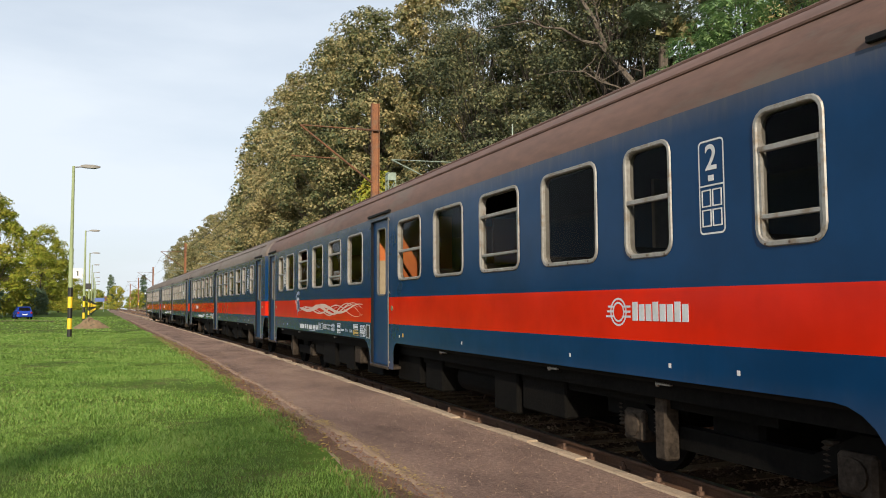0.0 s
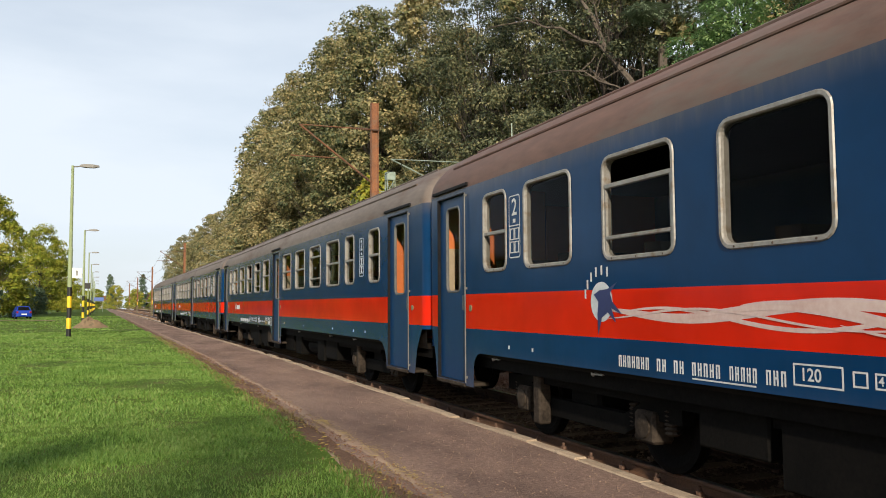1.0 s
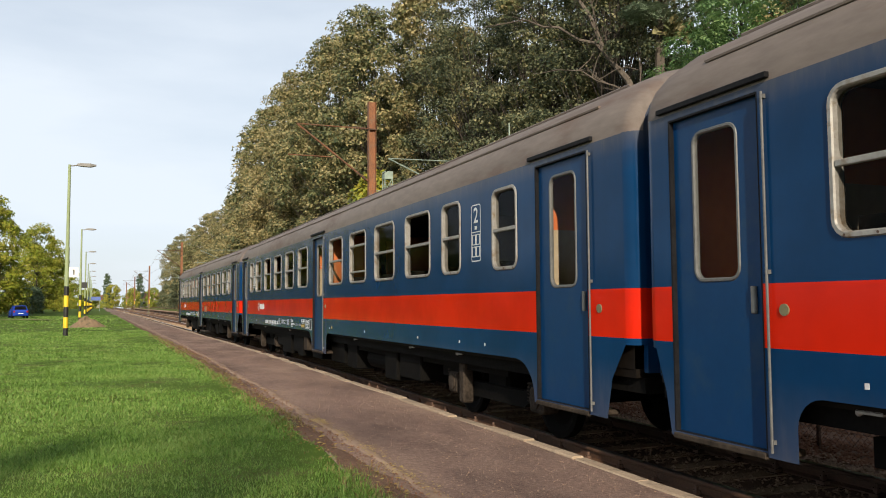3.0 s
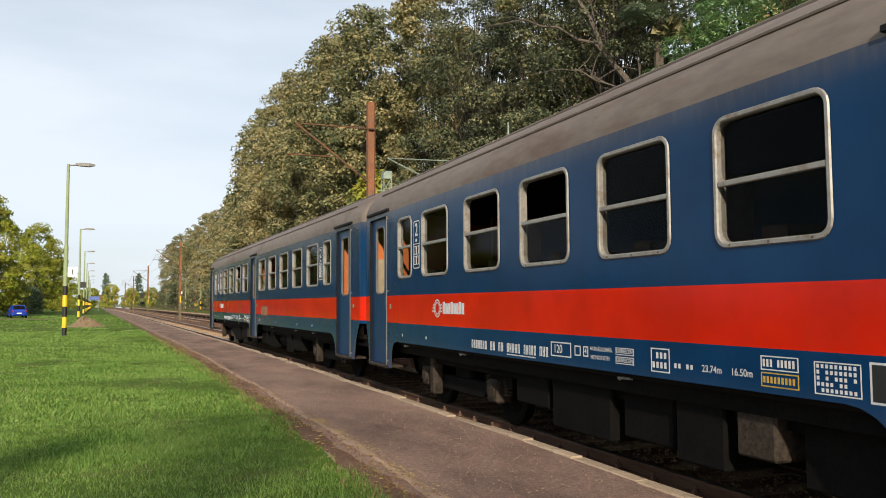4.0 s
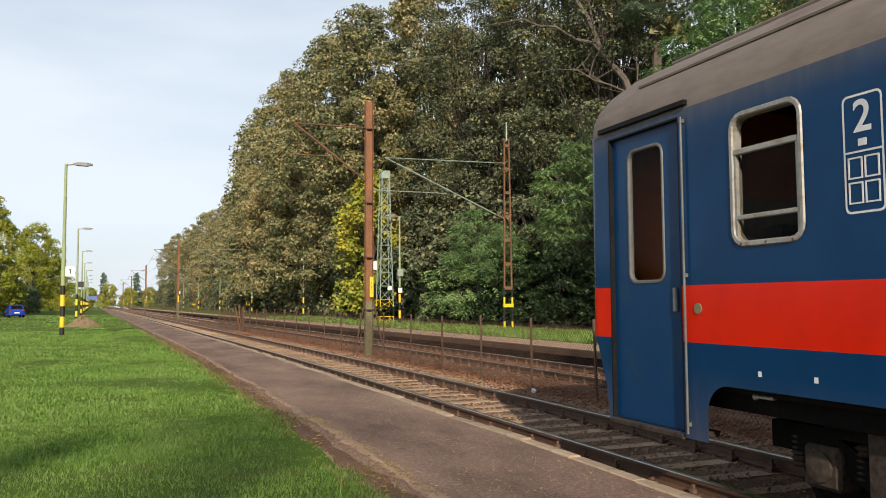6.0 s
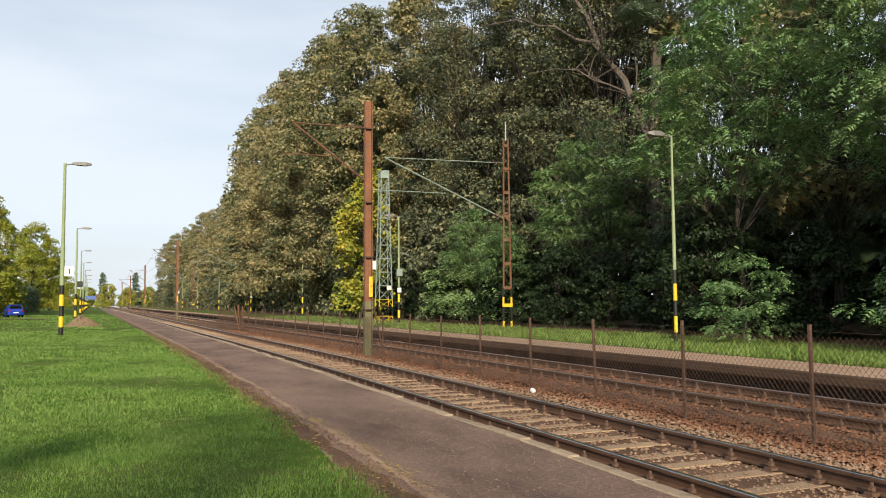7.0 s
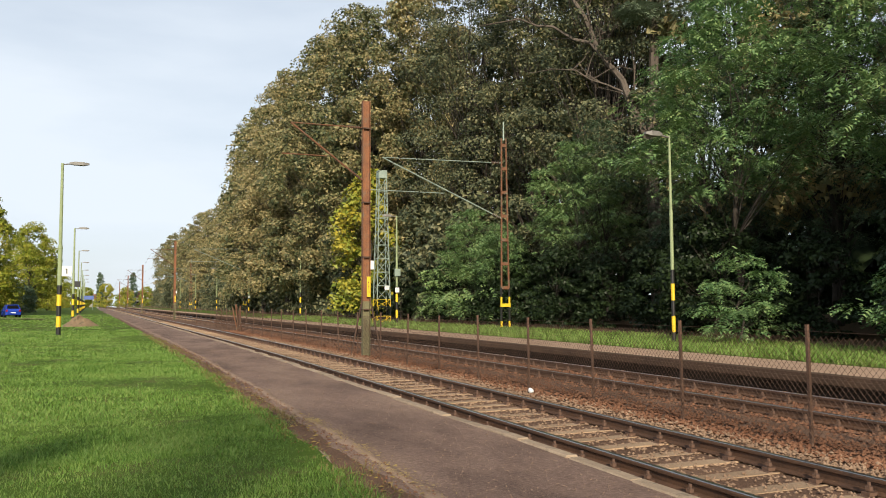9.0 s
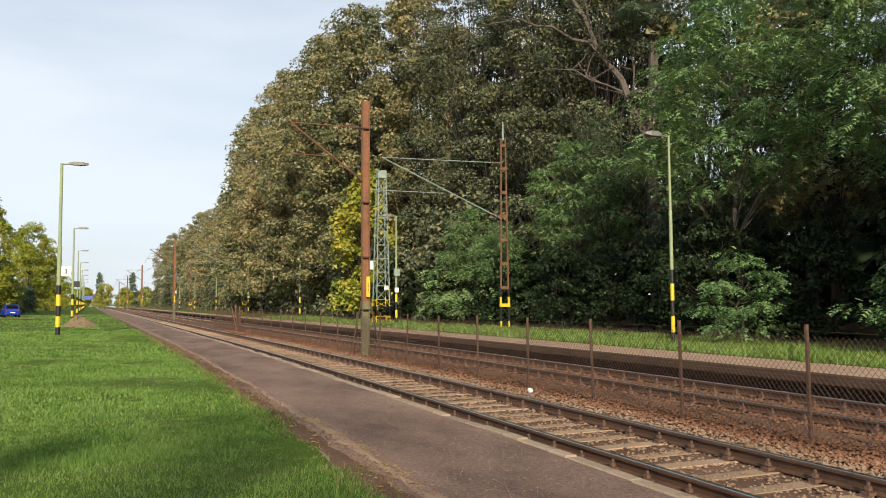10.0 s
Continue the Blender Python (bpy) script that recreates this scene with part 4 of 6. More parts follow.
def build_left_trees():
    rng = random.Random(41)
    t = [grow("field_maple", 101 + i, h, r, 22000, M["left_leaf"], 110, 0.30, 0.05, 1.15, 0.2, 0.7) for i, (h, r) in enumerate(((15.5, 6.6), (13.5, 5.8)))]
    plant(t[0], [(-13.5, 118, 0.1, 0, 1.0), (-23.5, 112, 0.1, 90, 0.95), (-10.5, 160, 0.1, 60, 1.0), (-33, 112, 0.1, 10, 1.1)], "rounded field tree with sunlit yellow-green leaves", "trees across the lawn")
    plant(t[1], [(-18.0, 128, 0.1, 30, 1.0), (-27.0, 122, 0.1, 150, 1.1), (-11.5, 175, 0.1, 200, 0.9), (-9.5, 205, 0.1, 20, 0.9)], "dense field tree with olive-green leaves", "trees across the lawn")
    dark = grow("dark_bush", 111, 5.5, 3.2, 5000, M["green"], 50, 0.28, 0.05, 0.9, 0.1, 0.7)
    plant(dark, [(-13.5, 108, 0.1, 0, 0.9), (-17.8, 110, 0.1, 80, 1.0), (-22, 114, 0.1, 160, 1.1), (-11.0, 128, 0.1, 240, 0.8), (-27, 108, 0.1, 300, 1.3), (-10.5, 150, 0.1, 10, 0.8)], "dark green bush below the field trees", "bushes across the lawn", "bush")
    gold = grow("golden_tree", 121, 9.0, 4.0, 4500, M["yellow_leaf"], 50, 0.4, 0.08, 1.0, 0.15, 0.7)
    plant(gold, [(5.0, 330, 0.1, 0, 1.0), (13, 350, 0.1, 70, 0.9), (-9.0, 245, 0.1, 120, 0.9), (20, 340, 0.1, 200, 0.9)], "golden autumn tree far down the line", "far trees")
    pop = grow("poplar", 131, 17.0, 2.2, 4500, M["green"], 60, 0.45, 0.06, 1.0, 0.2, 1.0)
    plant(pop, [(4.0, 420, 0.1, 0, 0.95), (17.5, 390, 0.1, 60, 0.9)], "slender dark green poplar on the horizon", "far trees")
    low = grow("far_tree", 141, 8.0, 5.5, 3500, M["left_leaf"], 45, 0.55, 0.03, 1.3, 0.15, 0.7)
    spots = [(x, 430 + rng.uniform(-15, 15), 0, rng.uniform(0, 360), rng.uniform(0.7, 1.05)) for x in range(-130, 40, 9)] + [(x + rng.uniform(-2, 2), 350 + rng.uniform(-12, 12), 0, rng.uniform(0, 360), rng.uniform(0.65, 1.0)) for x in range(-28, 2, 5)] + [(x + rng.uniform(-2, 2), 365 + rng.uniform(-12, 12), 0, rng.uniform(0, 360), rng.uniform(0.6, 0.9)) for x in range(14, 36, 5)]
    plant(low, spots, "hazy low tree on the horizon", "far trees")
    spots = [(-38 - i * 9 + rng.uniform(-3, 3), 118 + i * 6 + rng.uniform(-5, 5), 0, rng.uniform(0, 360), 1.2) for i in range(10)]
    ob = copy_thing(low, pose(-35 + bend(125), 125, 0, 0, 0, 40))
    for off, y, z, turn, s in spots:
        o = copy_thing(low, pose(off, y, z, 0, 0, turn) @ Matrix.Diagonal((s, s, s, 1)))
        o.scale = (s, s, s)


build_woods()
build_left_trees()


# ---- line-side things ----
def band_post(name, label, y, off, z, height, arm, group, radius=0.075, head=0.85, lattice=False):
    """A lamp post with warning bands at its foot; arm: which way its head points along x."""
    post = thing(name, label, "street lamp", pose(off + bend(y), y, z), group)
    bands = ((-0.3, 0.42, "black"), (0.42, 0.92, "yellow"), (0.92, 1.40, "black"), (1.40, 1.92, "yellow"), (1.92, 2.35, "black"))
    bm = bmesh.new()
    tube(bm, (0, 0, 2.35), (0, 0, 4.1), radius, radius * 0.95, 10)
    tube(bm, (0, 0, 4.1), (0, 0, height), radius * 0.8, radius * 0.62, 10)
    tube(bm, (0, 0, 4.05), (0, 0, 4.2), radius * 1.12, radius * 0.85, 10)
    part("pole", bm, M["lamp_green"], post)
    for z0, z1, c in bands:
        bm = bmesh.new()
        tube(bm, (0, 0, z0), (0, 0, z1), radius * 1.06, sides=12)
        part("warning_band", bm, M[c], post, c + " painted band")
    bm = bmesh.new()
    tube(bm, (0, 0, height - 0.06), (arm * 0.45, 0, height + 0.0), 0.03, sides=8)
    part("arm", bm, M["lamp_grey"], post)
    bm = bmesh.new()
    ring = []
    x0, x1 = arm * 0.30, arm * (0.30 + head)
    for f, w, h0, h1 in ((0, .08, -.03, .05), (.25, .13, -.06, .09), (.7, .14, -.07, .09), (1, .07, -.02, .05)):
        x = x0 + (x1 - x0) * f
        ring.append([bm.verts.new((x, a, height + b)) for a, b in ((-w, h0), (w, h0), (w * .8, h1), (-w * .8, h1))])
    for a, b in zip(ring, ring[1:]):
        for i in range(4):
            bm.faces.new((a[i], a[(i + 1) % 4], b[(i + 1) % 4], b[i]))
    bm.faces.new(ring[0][::-1])
    bm.faces.new(ring[-1])
    part("lamp_head", bm, M["lamp_grey"], post, "grey lamp housing")
    return post


def sign_plate(post, z, x, w, h, mat="white", bar=True):
    bm = bmesh.new()
    box(bm, x - w / 2, -0.10, z - h / 2, x + w / 2, -0.085, z + h / 2, 0.004)
    plate = part("sign", bm, M[mat], post, "white sign plate with a black stroke" if bar else "")
    if bar:
        bm = bmesh.new()
        box(bm, x - w * 0.06, -0.108, z - h * 0.25, x + w * 0.06, -0.103, z + h * 0.25)
        box(bm, x - w * 0.14, -0.1075, z + h * 0.17, x - w * 0.06, -0.103, z + h * 0.24)
        part("marking", bm, M["black"], plate, "black painted stroke")


def build_lamps():
    for i, y in enumerate((41.0, 76.0, 108.0, 139.0, 170.0, 201.0, 232.0, 263.0)):
        p = band_post("street_lamp", "pale green lamp post with black and yellow bands", y, -1.95, PLAT_Z - 0.05, 8.05, 1, "lamps along the lawn", 0.10, 0.85)
        if i == 0:
            sign_plate(p, 3.0, 0.30, 0.42, 0.46)
        if i == 1:
            sign_plate(p, 3.2, 0.32, 0.45, 0.5, "black", False)
    for i, (y, x) in enumerate(((20.43, 15.96), (47.2, 16.75), (73.0, 17.0), (100.0, 17.2), (127.0, 17.2), (154, 17.2), (181, 17.2))):
        p = band_post("street_lamp", "slim pale green lamp post on the opposite platform", y, x, 0.22, 6.55 if i == 0 else 6.75, -1, "lamps on the opposite platform", 0.055 if i == 0 else 0.07, 0.6)
        if i == 1:
            bm = bmesh.new()
            box(bm, -0.18, -0.2, 3.0, 0.18, -0.06, 3.45, 0.01)
            part("control_box", bm, M["galvanised"], p, "grey sheet-metal control box")
        if i in (1, 3):
            sign_plate(p, 2.15, 0, 0.26, 0.3, "white", False)


def lattice_leg(bm, w0, w1, h, panels, r=0.03, start=0.0, flat=False):
    """Four corner angles with rungs and diagonals, or two flat channels with plates."""
    def corner(f, sx, sy):
        w = w0 + (w1 - w0) * f
        return Vector((sx * w, sy * w, start + (h - start) * f))
    cs = ((-1, -1), (1, -1), (1, 1), (-1, 1))
    for sx, sy in cs:
        tube(bm, corner(0, sx, sy), corner(1, sx, sy), r, r * .9, 4)
    for i in range(panels):
        f0, f1 = i / panels, (i + 1) / panels
        for j in range(4):
            a, b = cs[j], cs[(j + 1) % 4]
            if flat:
                tube(bm, corner(f0, *a), corner(f0, *b), r * 1.2, sides=4)
            else:
                tube(bm, corner(f0, *a), corner(f1, *b), r * .55, sides=4)
                tube(bm, corner(f1, *a), corner(f1, *b), r * .55, sides=4)
    return bm


def cantilever(mast, x0, z_top, z_low, reach, z_tip, sgn, mat="galvanised"):
    """Catenary arm: a stay, a strut, a registration tube, with insulators."""
    tip = Vector((x0 + sgn * reach, 0, z_tip))
    for name, a, b, r in (("stay_tube", (x0, 0, z_top), tip, 0.022), ("strut_tube", (x0, 0, z_low), tip, 0.035), ("registration_tube", (x0 + sgn * reach * 0.5, 0, z_low + (z_tip - z_low) * 0.42), (x0 + sgn * reach * 1.12, 0, z_low + (z_tip - z_low) * 0.42), 0.020)):
        bm = bmesh.new()
        tube(bm, a, b, r, sides=8)
        arm = part(name, bm, M[mat], mast, "rusty steel tube" if mat != "galvanised" else "galvanised steel tube")
        if name != "registration_tube":
            bm = bmesh.new()
            d = (Vector(b) - Vector(a)).normalized()
            for i in range(5):
                q = Vector(a) + d * (0.12 + i * 0.09)
                tube(bm, q, q + d * 0.045, 0.065, 0.04, 10)
            part("insulator", bm, M["rust_dark"], arm, "brown ribbed insulator")


def build_masts():
    # rusty beam mast between the tracks
    def beam_mast(y, height=8.9, full=True):
        m = thing("catenary_mast", "rusty H-beam catenary mast between the tracks", "catenary mast", pose(8.1 + bend(y), y, -0.25), "catenary masts")
        for z0, z1, mat, lab in ((0, 1.9, "mast_olive", "olive painted foot"), (1.9, height, "mast_orange", "rusty red-brown shaft")):
            bm = bmesh.new()
            box(bm, -0.13, -0.11, z0, -0.112, 0.11, z1)
            box(bm, 0.112, -0.11, z0, 0.13, 0.11, z1)
            box(bm, -0.112, -0.008, z0, 0.112, 0.008, z1)
            part("shaft", bm, M[mat], m, lab)
        bm = bmesh.new()
        box(bm, 0.0, -0.13, 2.05, 0.13, -0.113, 2.75, 0.004)
        plate = part("warning_plate", bm, M["yellow"], m, "yellow warning plate")
        bm = bmesh.new()
        for pts in (((0.05, 2.58), (0.085, 2.38)), ((0.085, 2.40), (0.055, 2.42)), ((0.055, 2.44), (0.08, 2.20))):
            tube(bm, (pts[0][0], -0.134, pts[0][1]), (pts[1][0], -0.134, pts[1][1]), 0.008, sides=4)
        part("marking", bm, M["rust"], plate, "red lightning stroke")
        bm = bmesh.new()
        box(bm, 0.14, -0.09, 3.0, 0.26, -0.075, 3.3, 0.003)
        part("sign", bm, M["white"], m, "small white plate")
        for z in (1.6, 3.4, 5.3, 7.9):
            bm = bmesh.new()
            box(bm, -0.145, -0.125, z, 0.145, 0.125, z + 0.045)
            part("clamp", bm, M["rust_dark"], m)
        if full:
            for dx in (-0.5, 0.55):
                bm = bmesh.new()
                tube(bm, (dx, -0.15 if dx > 0 else 0.2, -0.1), (dx * 0.25, 0, 2.0), 0.03, sides=4)
                part("brace", bm, M["rust_dark"], m)
            cantilever(m, -0.13, 7.95, 6.1, 2.5, 7.95, -1, "rust")
        return m

    for y, full in ((26.7, True), (95.0, True), (155, True), (215, True), (275, False)):
        beam_mast(y, 8.9, full)
    # lattice masts behind the opposite platform
    for y, off, h in ((35.9, 18.24, 9.7), (105.0, 17.6, 9.5), (165, 17.6, 9.5)):
        m = thing("catenary_mast", "rusty channel lattice mast with a yellow-banded foot", "catenary mast", pose(off + bend(y), y, 0.1), "catenary masts")
        bm = bmesh.new()
        for s in (-1, 1):
            tube(bm, (s * 0.20, 0, 2.2), (s * 0.12, 0, h), 0.05, 0.045, 4)
        part("channel", bm, M["rust"], m, "rusty channel legs")
        for i in range(7):
            z = 2.2 + i * (h - 2.2) / 6.3
            bm = bmesh.new()
            box(bm, -0.20 + i * 0.01, -0.06, z - 0.08, 0.20 - i * 0.01, 0.06, z + 0.08, 0.005)
            part("batten_plate", bm, M["rust"], m)
        for z0, z1, c in ((-0.3, 0.55, "yellow"), (0.55, 1.25, "black"), (1.25, 1.75, "yellow"), (1.75, 2.2, "black")):
            for s in (-1, 1):
                bm = bmesh.new()
                tube(bm, (s * 0.225, 0, z0), (s * 0.215, 0, z1), 0.055, sides=4)
                part("leg_band", bm, M[c], m, c + " painted leg")
        bm = bmesh.new()
        box(bm, -0.26, -0.07, 1.25, 0.26, 0.07, 1.42, 0.005)
        part("foot_plate", bm, M["yellow"], m, "yellow painted crosspiece")
        bm = bmesh.new()
        tube(bm, (0, 0, h - 0.1), (0, 0, h + 0.85), 0.045, 0.03, 8)
        part("top_spike", bm, M["galvanised"], m, "pale steel spike")
        cantilever(m, -0.16, 8.45, 5.65, 6.2, 8.35, -1)
    # galvanised lattice mast
    y = 48.3
    m = thing("lattice_mast", "slender galvanised green lattice mast with a yellow foot", "lattice mast", pose(16.16 + bend(y), y, 0.2))
    part("lattice", lattice_leg(bmesh.new(), 0.42, 0.24, 9.3, 9, 0.035, 1.6), M["galvanised"], m)
    for z0, z1, c in ((0.0, 0.55, "yellow"), (0.55, 1.15, "black"), (1.15, 1.6, "yellow")):
        part("foot", lattice_leg(bmesh.new(), 0.45 - z0 * .02, 0.45 - z1 * .02, z1, 1, 0.022, z0), M[c], m, c + " painted foot")
    bm = bmesh.new()
    box(bm, -0.28, -0.28, 9.25, 0.28, 0.28, 9.75, 0.01)
    part("cap", bm, M["galvanised"], m, "pale sheet cap")
    bm = bmesh.new()
    box(bm, 0.05, -0.47, 2.2, 0.35, -0.45, 2.45)
    part("sign", bm, M["white"], m, "small white plate")


def build_wires():
    rows = ((5.55, 5.55), (5.55, 7.2), (10.1, 5.55), (10.1, 7.2))
    for off, z in rows:
        bm = bmesh.new()
        posts = [26.7, 95, 155, 215, 275, 330]
        prev = None
        for y0, y1 in zip([26.7] + posts[1:-1], posts[1:]):
            for i in range(7):
                f = i / 6
                y = y0 + (y1 - y0) * f
                sag = 0 if z < 6 else 1.1 * 4 * f * (1 - f)
                q = Vector((off + bend(y), y, z - sag))
                if prev is not None and i:
                    tube(bm, prev, q, 0.012, sides=3, caps=False)
                prev = q
        tagged(new("overhead_wire", from_bm("overhead_wire", bm, M["wire"])), "thin dark overhead line wire", "wire", "overhead wires")


def build_fence():
    rng = random.Random(17)
    fence = thing("fence", "rusty chain-link fence between the two tracks", "fence")
    y, posts = -4.55, []
    bm = bmesh.new()
    for s in ((-.019, -.019, .019, -.012), (-.019, -.012, -.012, .019)):
        box(bm, s[0], s[1], -0.25, s[2], s[3], 1.50)
    pm = from_bm("post", bm, M["post_brown"])
    n = 0
    while y < 300:
        part("post", pm, None, fence, m=pose(8.0 + bend(y), y, -0.22 + rng.uniform(-.03, .03), rng.uniform(-1.5, 1.5), rng.uniform(-1.5, 1.5), rng.uniform(-8, 8)))
        posts.append(y)
        y, n = y + (2.45 if y < 60 else 3.0), n + 1
    for h in (1.22, 0.65, 0.05):
        bm = bmesh.new()
        for a, b in zip(posts[:70], posts[1:71]):
            mid = (a + b) / 2
            sag = rng.uniform(0.0, 0.05) if h > 1 else 0
            q = Vector((7.97 + bend(mid), mid, h - sag))
            tube(bm, (7.97 + bend(a), a, h), q, 0.0035, sides=3, caps=False)
            tube(bm, q, (7.97 + bend(b), b, h), 0.0035, sides=3, caps=False)
        part("strand", bm, M["rust_dark"], fence)
    # chain link, woven of slanting wires
    verts, faces = [], []

    def strip(p, q, r):
        b0 = len(verts)
        for c in (p, q):
            verts.extend([(c[0] - r, c[1], c[2]), (c[0] + r, c[1] - r, c[2]), (c[0] + r, c[1] + r, c[2])])
        faces.extend([(b0, b0 + 1, b0 + 4, b0 + 3), (b0 + 1, b0 + 2, b0 + 5, b0 + 4), (b0 + 2, b0, b0 + 3, b0 + 5)])

    lo, hi, y = -0.12, 1.16, 2.0
    while y < 62:
        step = 0.085 if y < 26 else 0.17
        for s in (-1, 1):
            y1 = y + s * (hi - lo) * 0.9
            strip((7.97 + bend(y), y, lo), (7.97 + bend(max(0, y1)), y1, hi), 0.0024 if y < 26 else 0.0034)
        y += step
    tagged(part("netting", mesh_of("netting", verts, faces, M["rust_dark"]), None, fence, "thin rusty wire netting"), kind="stuff")
    # a bundle of leaning stakes by the fence
    for i in range(5):
        bm = bmesh.new()
        x = 8.0 + i * 0.09
        tube(bm, (x, 52.4 + i * .15, -0.2), (x + rng.uniform(-.35, .2), 52.4 + i * .2, 1.35 + rng.uniform(-.1, .2)), 0.045, 0.04, 6)
        ob = tagged(new("stake", from_bm("stake", bm, M["rust"])), "leaning rusty stake beside the fence", "stake", "stakes by the fence")
        ob.location.x = bend(52.4)


def build_car():
    car = thing("car", "blue hatchback parked on the grass, seen from behind", "car", pose(-12.1, 103, PLAT_Z - 0.03, 0, 0, 14))
    secs = [(-1.95, .55, .35, .70), (-1.9, .78, .28, .92), (-1.2, .84, .24, .95), (1.0, .84, .24, .92), (1.8, .80, .28, .78), (1.95, .6, .35, .65)]
    bm = bmesh.new()
    rings = [[bm.verts.new((x * w, y, z)) for x, z in ((-1, z0), (1, z0), (1, z1 - .15), (.93, z1), (-.93, z1), (-1, z1 - .15))] for y, w, z0, z1 in secs]
    for a, b in zip(rings, rings[1:]):
        for i in range(6):
            bm.faces.new((a[i], a[(i + 1) % 6], b[(i + 1) % 6], b[i]))
    bm.faces.new(rings[0][::-1])
    bm.faces.new(rings[-1])
    part("body", bm, M["car_blue"], car)
    bm = bmesh.new()
    lo = [bm.verts.new(p) for p in ((-.76, -1.75, .9), (.76, -1.75, .9), (.76, 1.0, .9), (-.76, 1.0, .9))]
    hi = [bm.verts.new(p) for p in ((-.58, -1.35, 1.43), (.58, -1.35, 1.43), (.58, .2, 1.45), (-.58, .2, 1.45))]
    for i in range(4):
        bm.faces.new((lo[i], lo[(i + 1) % 4], hi[(i + 1) % 4], hi[i]))
    bm.faces.new(hi)
    part("cabin", bm, M["car_blue"], car)
    bm = bmesh.new()
    v = [bm.verts.new(p) for p in ((-.62, -1.70, .98), (.62, -1.70, .98), (.52, -1.42, 1.37), (-.52, -1.42, 1.37))]
    bm.faces.new(v)
    bmesh.ops.solidify(bm, geom=bm.faces[:], thickness=0.02)
    part("rear_window", bm, M["rubber"], car, "dark tinted rear window")
    for s in (-1, 1):
        bm = bmesh.new()
        box(bm, s * .66 - .1, -1.97, .66, s * .66 + .1, -1.9, .88, .02)
        part("tail_light", bm, M["tail_red"], car, "red tail light")
        for y in (-1.25, 1.25):
            bm = bmesh.new()
            lathe(bm, [(.2, -.1), (.30, -.1), (.31, 0), (.30, .1), (.2, .1)], (s * .74, y, .31), "X", 18)
            part("wheel", bm, M["rubber"], car, "black tyre")
    bm = bmesh.new()
    box(bm, -.26, -1.985, .5, .26, -1.965, .61)
    part("number_plate", bm, M["white"], car, "pale number plate")


def build_mound():
    rs = np.random.RandomState(9)
    verts, faces = [], []
    n, m = 26, 9
    for j in range(m):
        for i in range(n):
            a, r = 2 * math.pi * i / n, j / (m - 1)
            h = 0.75 * (math.cos(math.pi * r) * .5 + .5) * (1 + 0.45 * noise.noise((math.cos(a) * r * 3, math.sin(a) * r * 3, 1))) - 0.03
            verts.append((math.cos(a) * r * 2.3, math.sin(a) * r * 2.0, h + 0.05 * rs.randn() * (1 - r)))
    for j in range(m - 1):
        for i in range(n):
            faces.append((j * n + i, j * n + (i + 1) % n, (j + 1) * n + (i + 1) % n, (j + 1) * n + i))
    ob = tagged(new("earth_mound", mesh_of("earth_mound", verts, faces, M["dirt"])), "heap of dug-up sandy brown earth on the lawn", "earth mound")
    ob.matrix_basis = pose(-1.15 + bend(58), 58, PLAT_Z - 0.04) @ Matrix.Diagonal((0.62, 0.75, 0.9, 1))
    # worn track across the lawn to the parked car
    verts, faces = [], []
    for i in range(21):
        f = i / 20
        x, y = -4.5 - 11 * f, 84 + 6 * f + 2 * math.sin(f * 5)
        for k in (-1, 1):
            verts.append((x + bend(84), y + k * (1.2 + .5 * noise.noise((f * 4, k, 0))), PLAT_Z + 0.047))
        if i:
            a = i * 2
            faces.append((a - 2, a, a + 1, a - 1))
    tagged(new("dirt_track", mesh_of("dirt_track", verts, faces, M["dirt"])), "bare earth wheel track across the lawn", "dirt track", kind="structure")


def build_far():
    sign = thing("station_sign", "small blue station sign on two posts", "sign", pose(-1.2 + bend(210), 210, 0.1))
    bm = bmesh.new()
    box(bm, -1.5, -.05, 2.6, 1.5, .05, 3.5, .02)
    part("board", bm, M["sign_blue"], sign, "blue board with a white rim")
    for x in (-1.3, 1.3):
        bm = bmesh.new()
        tube(bm, (x, 0.06, -.2), (x, 0.06, 3.5), .05, sides=8)
        part("post", bm, M["galvanised"], sign)
    for x, y, w, h in ((20, 400, 14, 4.5), (-2, 440, 12, 4.0), (33, 385, 10, 4)):
        house = thing("house", "pale rendered house with a tiled roof far down the line", "house", pose(x + bend(y), y, 0), "far houses")
        bm = bmesh.new()
        box(bm, -w / 2, -4, -.2, w / 2, 4, h)
        part("wall", bm, M["far_wall"], house)
        bm = bmesh.new()
        a = [bm.verts.new(p) for p in ((-w / 2 - .4, -4.4, h), (w / 2 + .4, -4.4, h), (w / 2 + .4, 4.4, h), (-w / 2 - .4, 4.4, h), (-w / 2 - .4, 0, h + 2.6), (w / 2 + .4, 0, h + 2.6))]
        for f in ((0, 1, 5, 4), (2, 3, 4, 5), (1, 2, 5), (3, 0, 4), (3, 2, 1, 0)):
            bm.faces.new([a[i] for i in f])
        part("roof", bm, M["far_roof"], house)
        for k in range(3):
            bm = bmesh.new()
            box(bm, -w / 3 + k * w / 3 - .6, -4.06, 1.2, -w / 3 + k * w / 3 + .6, -3.99, 2.7)
            part("window", bm, M["rubber"], house, "dark window")
    # white pebble bag by the rail
    bm = bmesh.new()
    bmesh.ops.create_icosphere(bm, subdivisions=2, radius=0.055)
    for v in bm.verts:
        v.co *= 1 + 0.5 * noise.noise(v.co * 14)
    ob = tagged(new("paper_scrap", from_bm("paper_scrap", bm, M["white"])), "crumpled white paper scrap lying on the ballast", "paper scrap")
    ob.location = (7.47, 14.2, -0.14)


build_lamps()
build_masts()
build_wires()
build_fence()
build_car()
build_mound()
build_far()


build_ballast()
build_fallen_leaves()
build_worn_line()
build_grass()


